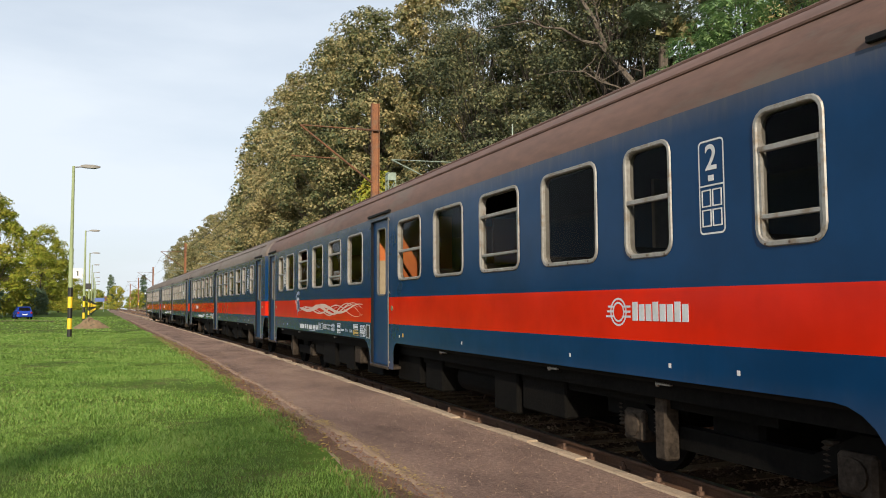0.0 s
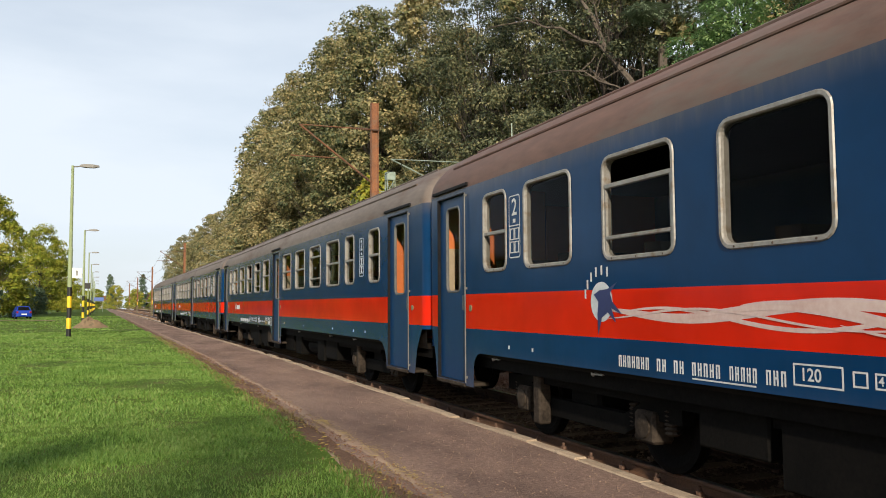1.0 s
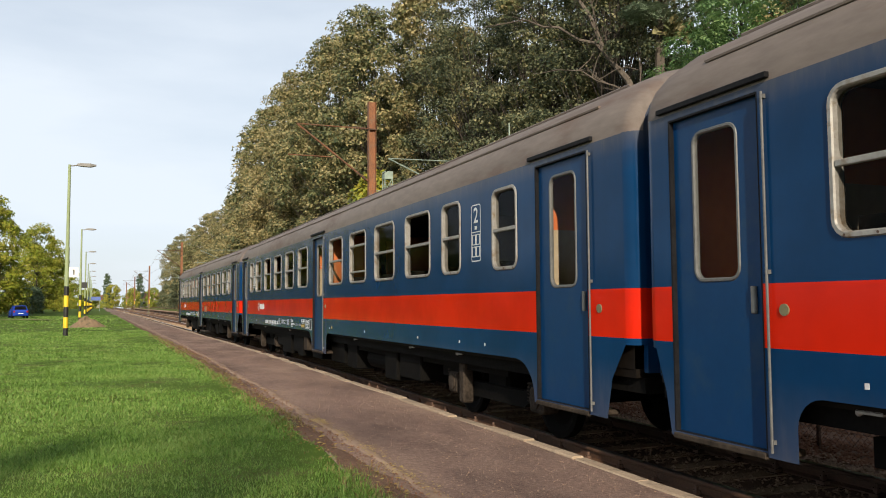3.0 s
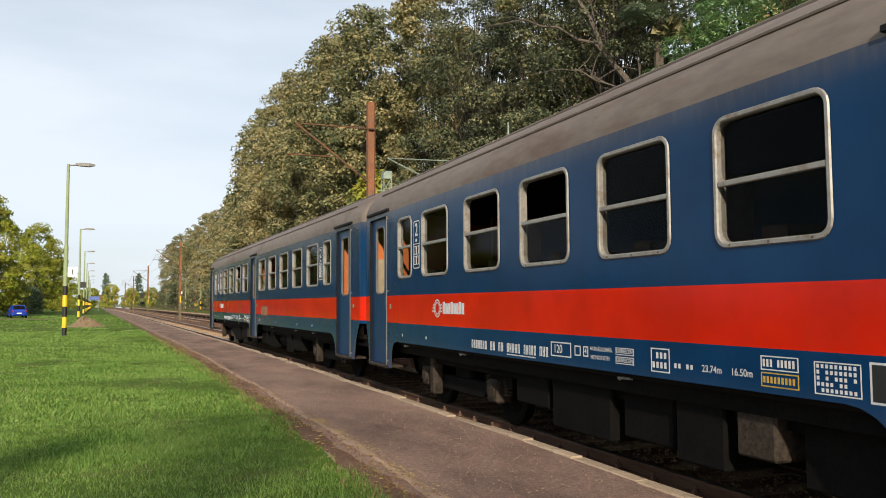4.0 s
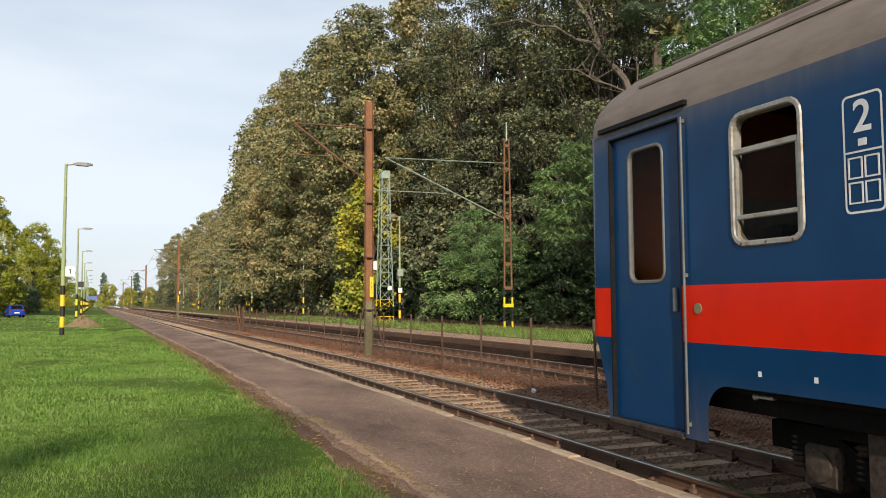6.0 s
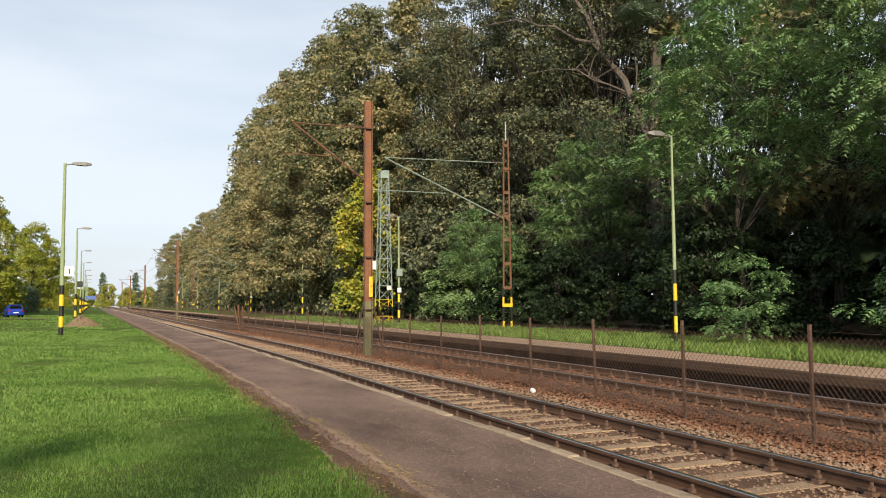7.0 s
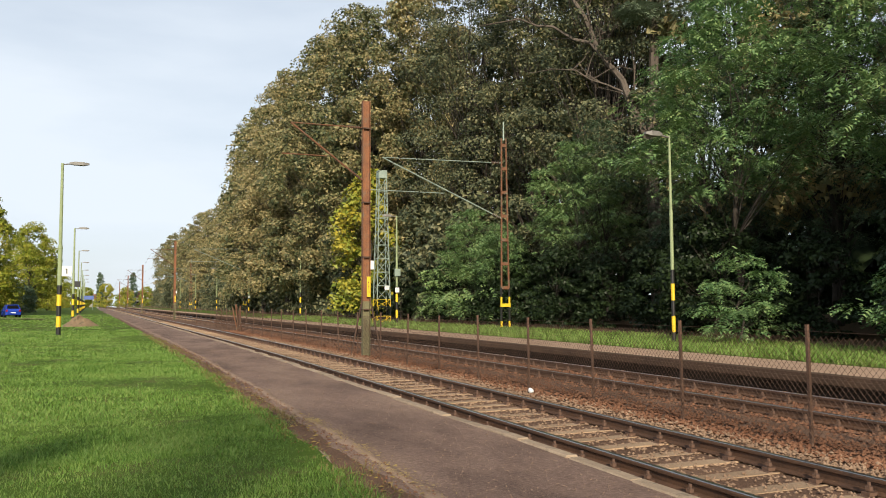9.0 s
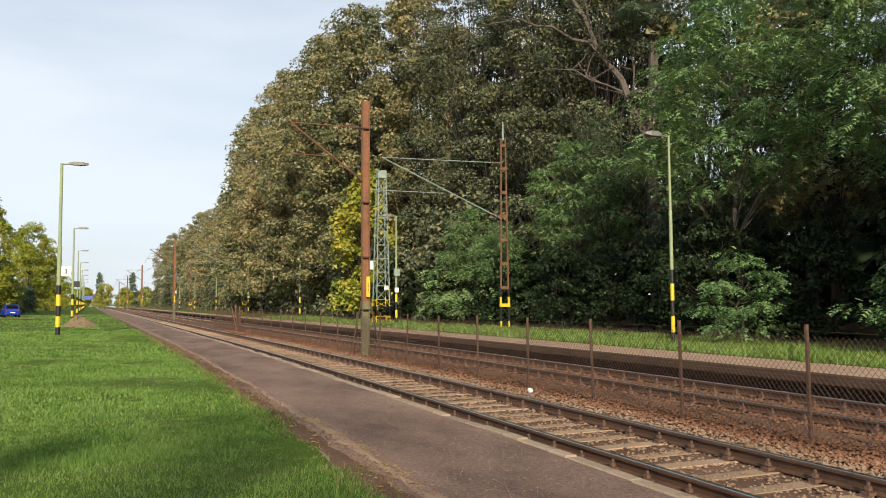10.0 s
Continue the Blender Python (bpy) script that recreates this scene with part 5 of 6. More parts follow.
# ---- the train ----
PITCH_LEN, TAIL0 = 24.1, 24.97
HALF, S_MID = 1.44, 10.615
S_TAIL, S_HEAD = -1.32, 22.55
STRIP = 0.004
RC = 0.14          # radius of the body's corners


def sy(s):
    return S_MID - s


def coach_windows(kind):
    """Places of the windows along the side: start, end, style (0 split in two, 1 single pane, 2 split with a low vent)."""
    w = []
    if kind == 3:
        w += [(0.68, 1.38, 2), (2.33, 3.08, 2)]
    else:
        w += [(0.70, 1.40, 0), (1.84, 2.92, 1 if kind == 0 else 0)]
    styles = {0: (2, 1, 2, 1), 1: (0, 0, 2, 0), 2: (0, 0, 0, 0), 3: (2, 2, 0, 0)}[kind]
    w += [(3.49 + i * 1.628, 4.59 + i * 1.628, st) for i, st in enumerate(styles)]
    styles = {0: (0, 1, 2, 1), 1: (0, 0, 2, 0), 2: (0, 2, 0, 0), 3: (0, 0, 0, 0)}[kind]
    w += [(11.56 + i * 1.635, 12.67 + i * 1.635, st) for i, st in enumerate(styles)]
    w += [(18.07, 19.20, 0)] if kind == 3 else [(18.02, 18.70, 0)]
    w += [(19.64, 20.28, 2) if kind == 0 else (19.66, 20.33, 0)]
    return w


def panels(kind):
    return (1.70, 19.28) if kind == 3 else (1.46, 19.04)


DOORS = ((-0.95, 0.08), (10.0, 11.04), (20.75, 21.80))


def side_outline():
    """The lower edge dips to the doors' feet and rises over the bogies with rounded haunches."""
    pts = []

    def arc(sc, zc, r, a0, a1, n=6):
        for i in range(n + 1):
            a = radians(a0 + (a1 - a0) * i / n)
            pts.append((sc + r * math.cos(a), zc + r * math.sin(a)))

    lo, hi = 0.52, 0.97
    pts.extend([(S_TAIL + RC, 1.22), (S_TAIL + 0.27, 0.86), (S_TAIL + 0.33, lo)])
    pts.append((0.36, lo))
    arc(0.36 + 0.22, hi - 0.22, 0.22, 180, 90)
    arc(9.94 - 0.44, hi - 0.44, 0.44, 90, 0)
    pts.append((9.94, lo))
    pts.append((11.30, lo))
    arc(11.30 + 0.18, hi - 0.18, 0.18, 180, 90)
    arc(20.69 - 0.44, hi - 0.44, 0.44, 90, 0)
    pts.append((20.69, lo))
    pts.extend([(S_HEAD - 0.45, lo), (S_HEAD - 0.36, 0.90), (S_HEAD - RC, 1.22)])
    pts.append((S_HEAD - RC, 3.17))
    pts.append((S_TAIL + RC, 3.17))
    return pts


def filled(loops, x, shift=0.0):
    bm = bmesh.new()
    edges = []
    for loop in loops:
        vs = [bm.verts.new((x, sy(s), z)) for s, z in loop]
        edges += [bm.edges.new((vs[i], vs[(i + 1) % len(vs)])) for i in range(len(vs))]
    bmesh.ops.triangle_fill(bm, use_beauty=True, edges=edges)
    bmesh.ops.recalc_face_normals(bm, faces=bm.faces[:])
    return bm


def ring_frame(bm, s0, z0, s1, z1, width, r, x_out, x_in, n=4):
    """A rounded window frame with a proud bevelled face and a reveal into the wall."""
    loops = []
    for d, x in ((0.0, x_out + 0.012), (0.008, x_out), (width - 0.010, x_out), (width, x_out + 0.012), (width, x_in)):
        loops.append([bm.verts.new((x, sy(s), z)) for s, z in rounded(s0 + d, z0 + d, s1 - d, z1 - d, max(0.02, r - d), n)])
    k = len(loops[0])
    for a, b in zip(loops, loops[1:]):
        for i in range(k):
            bm.faces.new((a[i], b[i], b[(i + 1) % k], a[(i + 1) % k]))
    return bm


def pane(bm, s0, z0, s1, z1, x, r=0.1):
    pts = rounded(s0, z0, s1, z1, r, 3)
    bm.faces.new([bm.verts.new((x, sy(s), z)) for s, z in pts])
    return bm


def text_mesh(body, size, material):
    cu = bpy.data.curves.new("figure", "FONT")
    cu.body, cu.size, cu.align_x, cu.align_y, cu.offset = body, size, "CENTER", "CENTER", size * 0.015
    ob = bpy.data.objects.new("figure", cu)
    scene.collection.objects.link(ob)
    bpy.context.view_layer.update()
    me = bpy.data.meshes.new_from_object(ob)
    bpy.data.objects.remove(ob)
    me.materials.append(material)
    return me


ON_SIDE = Matrix(((0, 0, -1, 0), (-1, 0, 0, 0), (0, 1, 0, 0), (0, 0, 0, 1)))   # flat writing turned onto the side facing -x


def ribbon(bm, path, width, x):
    """A flat swinging band on the side: path gives (s, z), width at each."""
    rows = []
    for i, (s, z) in enumerate(path):
        s0, z0 = path[max(0, i - 1)]
        s1, z1 = path[min(len(path) - 1, i + 1)]
        d = Vector((s1 - s0, z1 - z0)).normalized()
        w = width(i / (len(path) - 1)) / 2
        rows.append([bm.verts.new((x, sy(s - d.y * w), z + d.x * w)), bm.verts.new((x, sy(s + d.y * w), z - d.x * w))])
    for a, b in zip(rows, rows[1:]):
        bm.faces.new((a[0], b[0], b[1], a[1]))


def bars(bm, x, s0, z0, s1, z1, cells, rng, rows=1):
    """Small bars standing for lettering."""
    for r in range(rows):
        h = (z1 - z0) / rows
        s = s0
        w = (s1 - s0) / cells
        while s < s1 - w * 0.5:
            if rng.random() < 0.88:
                box(bm, x - STRIP / 2, sy(s + w * 0.55), z0 + r * h + h * 0.18, x + STRIP / 2, sy(s), z0 + r * h + h * 0.82)
            s += w
    return bm


def outline_box(bm, x, s0, z0, s1, z1, t):
    for a in ((s0, z0, s1, z0 + t), (s0, z1 - t, s1, z1), (s0, z0 + t, s0 + t, z1 - t), (s1 - t, z0 + t, s1, z1 - t)):
        box(bm, x - STRIP / 2, sy(a[2]), a[1], x + STRIP / 2, sy(a[0]), a[3])


def build_coach(kind, label):
    rng = random.Random(200 + kind)
    car = thing("railway_coach", label, "railway coach", None, "coaches of the train")
    wins = coach_windows(kind)
    X = -HALF
    holes = [rounded(s0 + .02, 2.0 + .02, s1 - .02, 3.0 - .02, 0.12) for s0, s1, _ in wins]
    doors = [[(d0, 0.56), (d1, 0.56), (d1, 3.12), (d0, 3.12)] for d0, d1 in DOORS]
    side = part("side_wall", filled([side_outline()] + holes + doors, X), M["coach"], car, "blue side wall with a red band")
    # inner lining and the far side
    # lining, floor, ceiling and seats hold the interior shade in their colour
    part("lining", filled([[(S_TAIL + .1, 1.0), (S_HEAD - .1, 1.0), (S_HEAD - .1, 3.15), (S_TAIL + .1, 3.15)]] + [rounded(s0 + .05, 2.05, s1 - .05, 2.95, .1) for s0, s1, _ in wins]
                          + [[(d0, 1.02), (d1, 1.02), (d1, 3.1), (d0, 3.1)] for d0, d1 in DOORS], X + 0.07), M["interior_shade"], car, "inner lining, coloured near-black as shaded")
    # far side left without openings to keep daylight out of the saloon
    part("side_wall", filled([side_outline()], HALF), M["coach"], car, "blue side wall with a red band")
    for s0, s1, _ in wins:
        bm = bmesh.new()
        ring_frame(bm, s0, 2.0, s1, 3.0, 0.045, 0.13, HALF + 0.016, HALF + 0.003)
        fr = part("window", bm, M["alu"], car, "rounded aluminium window frame")
        bm = bmesh.new()
        pane(bm, s0 + .04, 2.04, s1 - .04, 2.96, HALF + 0.005)
        part("pane", bm, M["rubber"], fr, "opaque black pane on the closed far wall")
    # roof shell
    prof = [(-1.44, 3.17), (-1.435, 3.25), (-1.41, 3.36), (-1.35, 3.48), (-1.24, 3.61), (-1.06, 3.74), (-0.78, 3.87), (-0.42, 3.97), (0, 4.01)]
    prof = prof + [(-x, z) for x, z in prof[-2::-1]]
    bm = bmesh.new()
    rows = []
    ends = (0.0, 0.02, 0.05, 0.09, 0.14, 0.3, 0.7)
    for s in [S_TAIL + e for e in ends] + [S_HEAD - e for e in ends[::-1]]:
        e = min(s - S_TAIL, S_HEAD - s)
        inset = RC - math.sqrt(max(0.0, RC * RC - max(0.0, RC - e) ** 2))
        drop = 0.15 * max(0, 1 - e / 0.4) ** 2
        rows.append([bm.verts.new((x * (HALF - inset) / HALF, sy(s), z - drop * max(0, (z - 3.17) / 0.84))) for x, z in prof])
    for a, b in zip(rows, rows[1:]):
        for i in range(len(prof) - 1):
            bm.faces.new((a[i], a[i + 1], b[i + 1], b[i]))
    bmesh.ops.recalc_face_normals(bm, faces=bm.faces[:])
    roof = part("roof", bm, M["roof_brown"] if kind == 0 else M["roof"], car, "rusty brown curved roof" if kind == 0 else "dusty grey curved roof", smooth=True)
    for zx, zz in ((-1.30, 3.555), (-0.92, 3.815)):
        bm = bmesh.new()
        tube(bm, (zx, sy(S_TAIL + .7), zz), (zx, sy(S_HEAD - .7), zz), 0.018, sides=6)
        part("roof_seam", bm, M["roof_brown"] if kind == 0 else M["roof"], roof)
    for d0, d1 in DOORS:
        bm = bmesh.new()
        box(bm, X - 0.035, sy(d1 + .12), 3.19, X + 0.02, sy(d0 - .12), 3.235, .005)
        part("rain_gutter", bm, M["rubber"], roof, "black rain strip over a door")
    # end walls with rounded shoulders, bellows and buffers
    for s_end, sg in ((S_TAIL, 1), (S_HEAD, -1)):
        y = sy(s_end)
        bm = bmesh.new()
        for x0, x1, z1 in ((-1.30, -0.55, 3.17), (0.55, 1.30, 3.17), (-0.55, 0.55, 3.17)):
            box(bm, x0, min(y, y - sg * 0.06), 0.97 if abs(x0 + x1) > 0.1 else 3.05, x1, max(y, y - sg * 0.06), z1)
        fan = [bm.verts.new((x * (HALF - RC) / HALF, y - sg * 0.01, z - 0.15 * (z - 3.17) / 0.84)) for x, z in prof]
        bm.faces.new(fan)
        end = part("end_wall", bm, M["coach"], car, "blue end wall with a red band")
        for xs_ in (-1, 1):
            bm = bmesh.new()
            cols = []
            for i in range(7):
                a = radians(15 * i)
                cols.append([bm.verts.new((xs_ * (HALF - RC + RC * math.cos(a)), y - sg * RC + sg * RC * math.sin(a), z)) for z in (1.22, 2.2, 3.175)])
            for a, b in zip(cols, cols[1:]):
                for k in range(2):
                    bm.faces.new((a[k], a[k + 1], b[k + 1], b[k]))
            bmesh.ops.recalc_face_normals(bm, faces=bm.faces[:])
            part("corner_post", bm, M["coach"], end, "rounded blue corner with the red band", smooth=True)
        bm = bmesh.new()
        for i in range(5):
            o = y + sg * (0.005 + i * 0.03)
            r = 0.62 - 0.03 * (i % 2)
            box(bm, -r, min(o, o + sg * .026), 0.95, -r + .14, max(o, o + sg * .026), 3.2)
            box(bm, r - .14, min(o, o + sg * .026), 0.95, r, max(o, o + sg * .026), 3.2)
            box(bm, -r, min(o, o + sg * .026), 3.06, r, max(o, o + sg * .026), 3.2)
        part("bellows", bm, M["rubber"], end, "black rubber gangway bellows")
        bm = bmesh.new()
        box(bm, -.46, min(y, y - sg * .05), 1.0, .46, max(y, y - sg * .05), 3.05, .01)
        part("end_door", bm, M["rubber"], end, "dark gangway door")
        for x in (-0.875, 0.875):
            bm = bmesh.new()
            tube(bm, (x, y - sg * .05, 1.05), (x, y + sg * .10, 1.05), .09, sides=12)
            tube(bm, (x, y + sg * .10, 1.05), (x, y + sg * .14, 1.05), .23, .22, 16)
            part("buffer", bm, M["under"], end, "black round buffer")
    # windows on the near side
    for s0, s1, st in wins:
        bm = bmesh.new()
        ring_frame(bm, s0, 2.0, s1, 3.0, 0.044, 0.13, X - 0.016, X + 0.07)
        fr = part("window", bm, M["alu"], car, "rounded aluminium window frame")
        cut = 2.0 + {0: 0.50, 1: 0.0, 2: 0.72}[st] + (rng.uniform(-.02, .02))
        if st != 1:
            bm = bmesh.new()
            box(bm, X - 0.012, sy(s1 - .045), cut - .022, X + 0.03, sy(s0 + .045), cut + .022, .006)
            if st == 2:
                box(bm, X - 0.008, sy(s1 - .045), 2.20, X + 0.03, sy(s0 + .045), 2.235, .006)
                for s in (s0 + .045, s1 - .065):
                    box(bm, X - 0.006, sy(s + .02), 2.06, X + 0.03, sy(s), cut - .02)
            part("glazing_bar", bm, M["alu"], fr)
        bm = bmesh.new()
        pane(bm, s0 + .045, 2.045, s1 - .045, (cut if st else (cut)) - .0 if st != 1 else 2.955, X + 0.022)
        part("pane", bm, M["glass"], fr).visible_shadow = False
        if st != 1 and rng.random() < 0.7:
            bm = bmesh.new()
            pane(bm, s0 + .045, cut, s1 - .045, 2.955, X + 0.035)
            part("pane", bm, M["glass"], fr).visible_shadow = False
        bm = bmesh.new()
        for i in range(3):
            s = s0 + (s1 - s0) * (.15 + .35 * i)
            tube(bm, (X - .018, sy(s), 2.022), (X - .010, sy(s), 2.022), .010, sides=6)
        part("screw", bm, M["rust_dark"], fr)
    # doors
    for i, (d0, d1) in enumerate(DOORS):
        w0, w1, wz0, wz1 = d0 + .24, d1 - .26, 1.76, 2.98
        bm = filled([[(d0 + .012, 0.56), (d1 - .012, 0.56), (d1 - .012, 3.11), (d0 + .012, 3.11)], rounded(w0 + .02, wz0 + .02, w1 - .02, wz1 - .02, .09)], X + 0.045)
        door = part("door", bm, M["door_blue"], car, "plain blue swing door")
        bm = bmesh.new()
        for a in ((d0 - .004, .55, d0 + .016, 3.12), (d1 - .016, .55, d1 + .004, 3.12), (d0, 3.105, d1, 3.125), (d0, .545, d1, .565)):
            box(bm, X + 0.002, sy(a[2]), a[1], X + 0.06, sy(a[0]), a[3])
        part("door_seal", bm, M["rubber"], door, "dark rubber door seal")
        bm = bmesh.new()
        ring_frame(bm, w0, wz0, w1, wz1, .035, .11, X + 0.036, X + 0.075)
        part("door_window_frame", bm, M["grey_trim"], door)
        bm = bmesh.new()
        pane(bm, w0 + .03, wz0 + .03, w1 - .03, wz1 - .03, X + 0.06, .08)
        part("pane", bm, M["glass_clear"], door).visible_shadow = False
        bm = bmesh.new()
        box(bm, X + 0.02, sy(d1 - .10 if i != 0 and i != 2 else d1 - .10), 1.52, X + 0.046, sy(d1 - .15), 1.72, .006)
        part("handle", bm, M["grey_trim"], door, "recessed steel handle")
        bm = bmesh.new()
        tube(bm, (X - .028, sy(d1 + .07), 0.56), (X - .028, sy(d1 + .07), 3.10), .010, sides=8)
        for z in (.62, 1.8, 3.05):
            box(bm, X - .03, sy(d1 + .085), z, X + .002, sy(d1 + .055), z + .03)
        part("door_post", bm, M["grey_trim"], car, "grey vertical edge strip")
        bm = bmesh.new()
        s = d1 + (.20 if i != 2 else .2)
        tube(bm, (X - .012, sy(s), 1.55), (X + .005, sy(s), 1.55), .042, sides=14)
        part("lock_button", bm, M["mast_olive"], car, "round door push button")
        bm = bmesh.new()
        box(bm, X - .02, sy(d1), .50, X + .35, sy(d0), .55, .01)
        part("step", bm, M["under_grey"], car, "worn steel door step")
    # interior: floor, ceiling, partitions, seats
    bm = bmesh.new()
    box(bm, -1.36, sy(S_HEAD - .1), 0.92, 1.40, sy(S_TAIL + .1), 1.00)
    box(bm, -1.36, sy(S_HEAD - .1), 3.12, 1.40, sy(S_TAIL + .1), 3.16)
    part("floor_and_ceiling", bm, M["interior_shade"], car, "inner floor and ceiling, coloured near-black as shaded")
    for s in (5.7, 16.1):
        bm = bmesh.new()
        box(bm, 0.3, sy(s + .03), 1.0, 1.38, sy(s - .03), 3.12)
        part("partition", bm, M["interior"], car, "cream inner partition")
    for i, s in enumerate((-1.0, 0.4, 9.96, 11.35, 20.71)):
        bm = bmesh.new()
        box(bm, -1.362, sy(s + .03), 1.0, -0.4, sy(s - .03), 3.12)
        box(bm, 0.4, sy(s + .03), 1.0, 1.38, sy(s - .03), 3.12)
        wall = part("partition", bm, M["orange_panel"], car, "orange vestibule partition")
        if (i + kind) % 2 == 0:
            bm = bmesh.new()
            box(bm, -1.35, sy(s + .045), 1.02, -0.45, sy(s + .032), 2.42)
            part("panel", bm, M["interior"], wall, "cream lower panel")
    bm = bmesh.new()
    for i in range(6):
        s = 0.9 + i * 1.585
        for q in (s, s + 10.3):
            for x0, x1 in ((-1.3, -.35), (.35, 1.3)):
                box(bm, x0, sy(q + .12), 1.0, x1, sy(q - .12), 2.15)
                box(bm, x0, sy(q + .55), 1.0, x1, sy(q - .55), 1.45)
    part("seats", bm, M["seat"], car, "bench seats, coloured near-black as shaded")
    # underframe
    # underframe, bogies and wheels have the shade painted in as black
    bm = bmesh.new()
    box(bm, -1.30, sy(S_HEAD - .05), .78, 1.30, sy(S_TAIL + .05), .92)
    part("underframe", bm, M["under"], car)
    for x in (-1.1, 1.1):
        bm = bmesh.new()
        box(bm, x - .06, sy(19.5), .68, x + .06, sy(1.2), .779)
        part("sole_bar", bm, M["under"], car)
    # gear packed densely, partly added to keep light from under the coach
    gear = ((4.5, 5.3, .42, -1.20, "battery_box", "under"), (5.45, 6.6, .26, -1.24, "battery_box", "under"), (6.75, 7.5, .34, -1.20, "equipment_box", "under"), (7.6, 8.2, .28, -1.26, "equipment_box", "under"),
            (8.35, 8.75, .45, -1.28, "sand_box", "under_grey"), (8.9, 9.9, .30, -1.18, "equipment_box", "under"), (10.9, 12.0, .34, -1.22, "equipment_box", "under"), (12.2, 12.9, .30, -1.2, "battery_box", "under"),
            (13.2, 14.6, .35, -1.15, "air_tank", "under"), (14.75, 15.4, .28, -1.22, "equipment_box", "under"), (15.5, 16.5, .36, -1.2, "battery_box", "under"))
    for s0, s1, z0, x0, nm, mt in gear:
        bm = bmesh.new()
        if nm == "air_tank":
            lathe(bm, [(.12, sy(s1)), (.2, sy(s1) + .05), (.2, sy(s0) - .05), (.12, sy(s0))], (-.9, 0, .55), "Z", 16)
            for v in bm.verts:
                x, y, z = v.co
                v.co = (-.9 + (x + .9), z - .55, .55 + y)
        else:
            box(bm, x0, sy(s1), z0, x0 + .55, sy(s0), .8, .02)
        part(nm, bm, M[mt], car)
    # pipes and girder added to close the see-through gap
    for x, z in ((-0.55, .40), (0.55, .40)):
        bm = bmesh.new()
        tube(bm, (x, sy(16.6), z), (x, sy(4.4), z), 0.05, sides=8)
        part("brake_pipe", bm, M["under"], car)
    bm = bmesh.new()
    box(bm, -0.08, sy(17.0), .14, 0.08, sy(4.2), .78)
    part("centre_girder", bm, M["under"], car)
    # steps, hooks and flaps hung under the sill
    for s, lab in ((0.75, 1), (3.1, 0), (6.9, 0), (10.1, 0), (13.2, 1), (16.4, 0), (18.3, 1)):
        bm = bmesh.new()
        tube(bm, (-1.34, sy(s), .90), (-1.34, sy(s + .05), .93), .02, sides=6)
        box(bm, -1.36, sy(s + .2), .905, -1.33, sy(s), .93)
        part("lifting_hook", bm, M["alu"], car, "small pale steel bracket")
    # running gear
    for sc in (S_MID - 8.25, S_MID + 8.25):
        yc = sy(sc)
        bog = new("bogie")
        bog.parent = car
        bog.matrix_basis = pose(0, yc, 0)
        tagged(bog, "two-axle bogie, coloured black as shaded")
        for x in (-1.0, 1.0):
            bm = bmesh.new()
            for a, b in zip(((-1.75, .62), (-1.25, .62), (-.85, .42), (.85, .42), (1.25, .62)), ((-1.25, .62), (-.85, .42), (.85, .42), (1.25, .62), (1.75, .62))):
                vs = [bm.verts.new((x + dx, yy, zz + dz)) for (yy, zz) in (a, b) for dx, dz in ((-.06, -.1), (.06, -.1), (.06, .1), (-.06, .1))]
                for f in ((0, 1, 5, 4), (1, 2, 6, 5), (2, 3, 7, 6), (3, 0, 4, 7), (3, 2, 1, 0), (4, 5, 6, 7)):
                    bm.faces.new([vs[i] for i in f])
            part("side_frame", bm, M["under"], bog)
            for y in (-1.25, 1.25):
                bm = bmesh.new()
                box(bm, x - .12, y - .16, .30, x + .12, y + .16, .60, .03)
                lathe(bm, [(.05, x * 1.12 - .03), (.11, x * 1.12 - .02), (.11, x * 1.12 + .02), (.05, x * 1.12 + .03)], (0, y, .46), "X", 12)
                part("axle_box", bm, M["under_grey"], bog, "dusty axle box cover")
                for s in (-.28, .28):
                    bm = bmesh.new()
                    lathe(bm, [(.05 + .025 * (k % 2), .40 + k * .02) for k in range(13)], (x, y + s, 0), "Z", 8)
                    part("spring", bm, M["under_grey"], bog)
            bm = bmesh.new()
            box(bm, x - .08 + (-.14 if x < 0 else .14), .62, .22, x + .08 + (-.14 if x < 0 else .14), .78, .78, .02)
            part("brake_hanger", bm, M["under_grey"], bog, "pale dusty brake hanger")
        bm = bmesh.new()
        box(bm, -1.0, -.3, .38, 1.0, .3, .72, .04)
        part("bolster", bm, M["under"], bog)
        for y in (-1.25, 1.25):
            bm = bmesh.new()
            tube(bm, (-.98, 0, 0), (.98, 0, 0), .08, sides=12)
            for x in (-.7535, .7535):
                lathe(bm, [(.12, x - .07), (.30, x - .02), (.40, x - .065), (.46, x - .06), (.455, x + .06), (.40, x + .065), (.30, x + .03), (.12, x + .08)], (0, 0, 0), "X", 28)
            part("wheelset", bm, M["under"], bog, "steel wheelset, coloured black as shaded", m=pose(0, y, .455))
    # lettering and emblems
    for s in panels(kind):
        bm = bmesh.new()
        ps = rounded(s, 2.14, s + .29, 2.88, .04)
        inner = rounded(s + .014, 2.154, s + .276, 2.866, .03)
        a = [bm.verts.new((X - .003, sy(p), q)) for p, q in ps]
        b = [bm.verts.new((X - .003, sy(p), q)) for p, q in inner]
        for i in range(len(a)):
            bm.faces.new((a[i], a[(i + 1) % len(a)], b[(i + 1) % len(a)], b[i]))
        box(bm, X - .005, sy(s + .276), 2.515, X - .001, sy(s + .014), 2.527)
        box(bm, X - .005, sy(s + .17), 2.555, X - .001, sy(s + .11), 2.60)
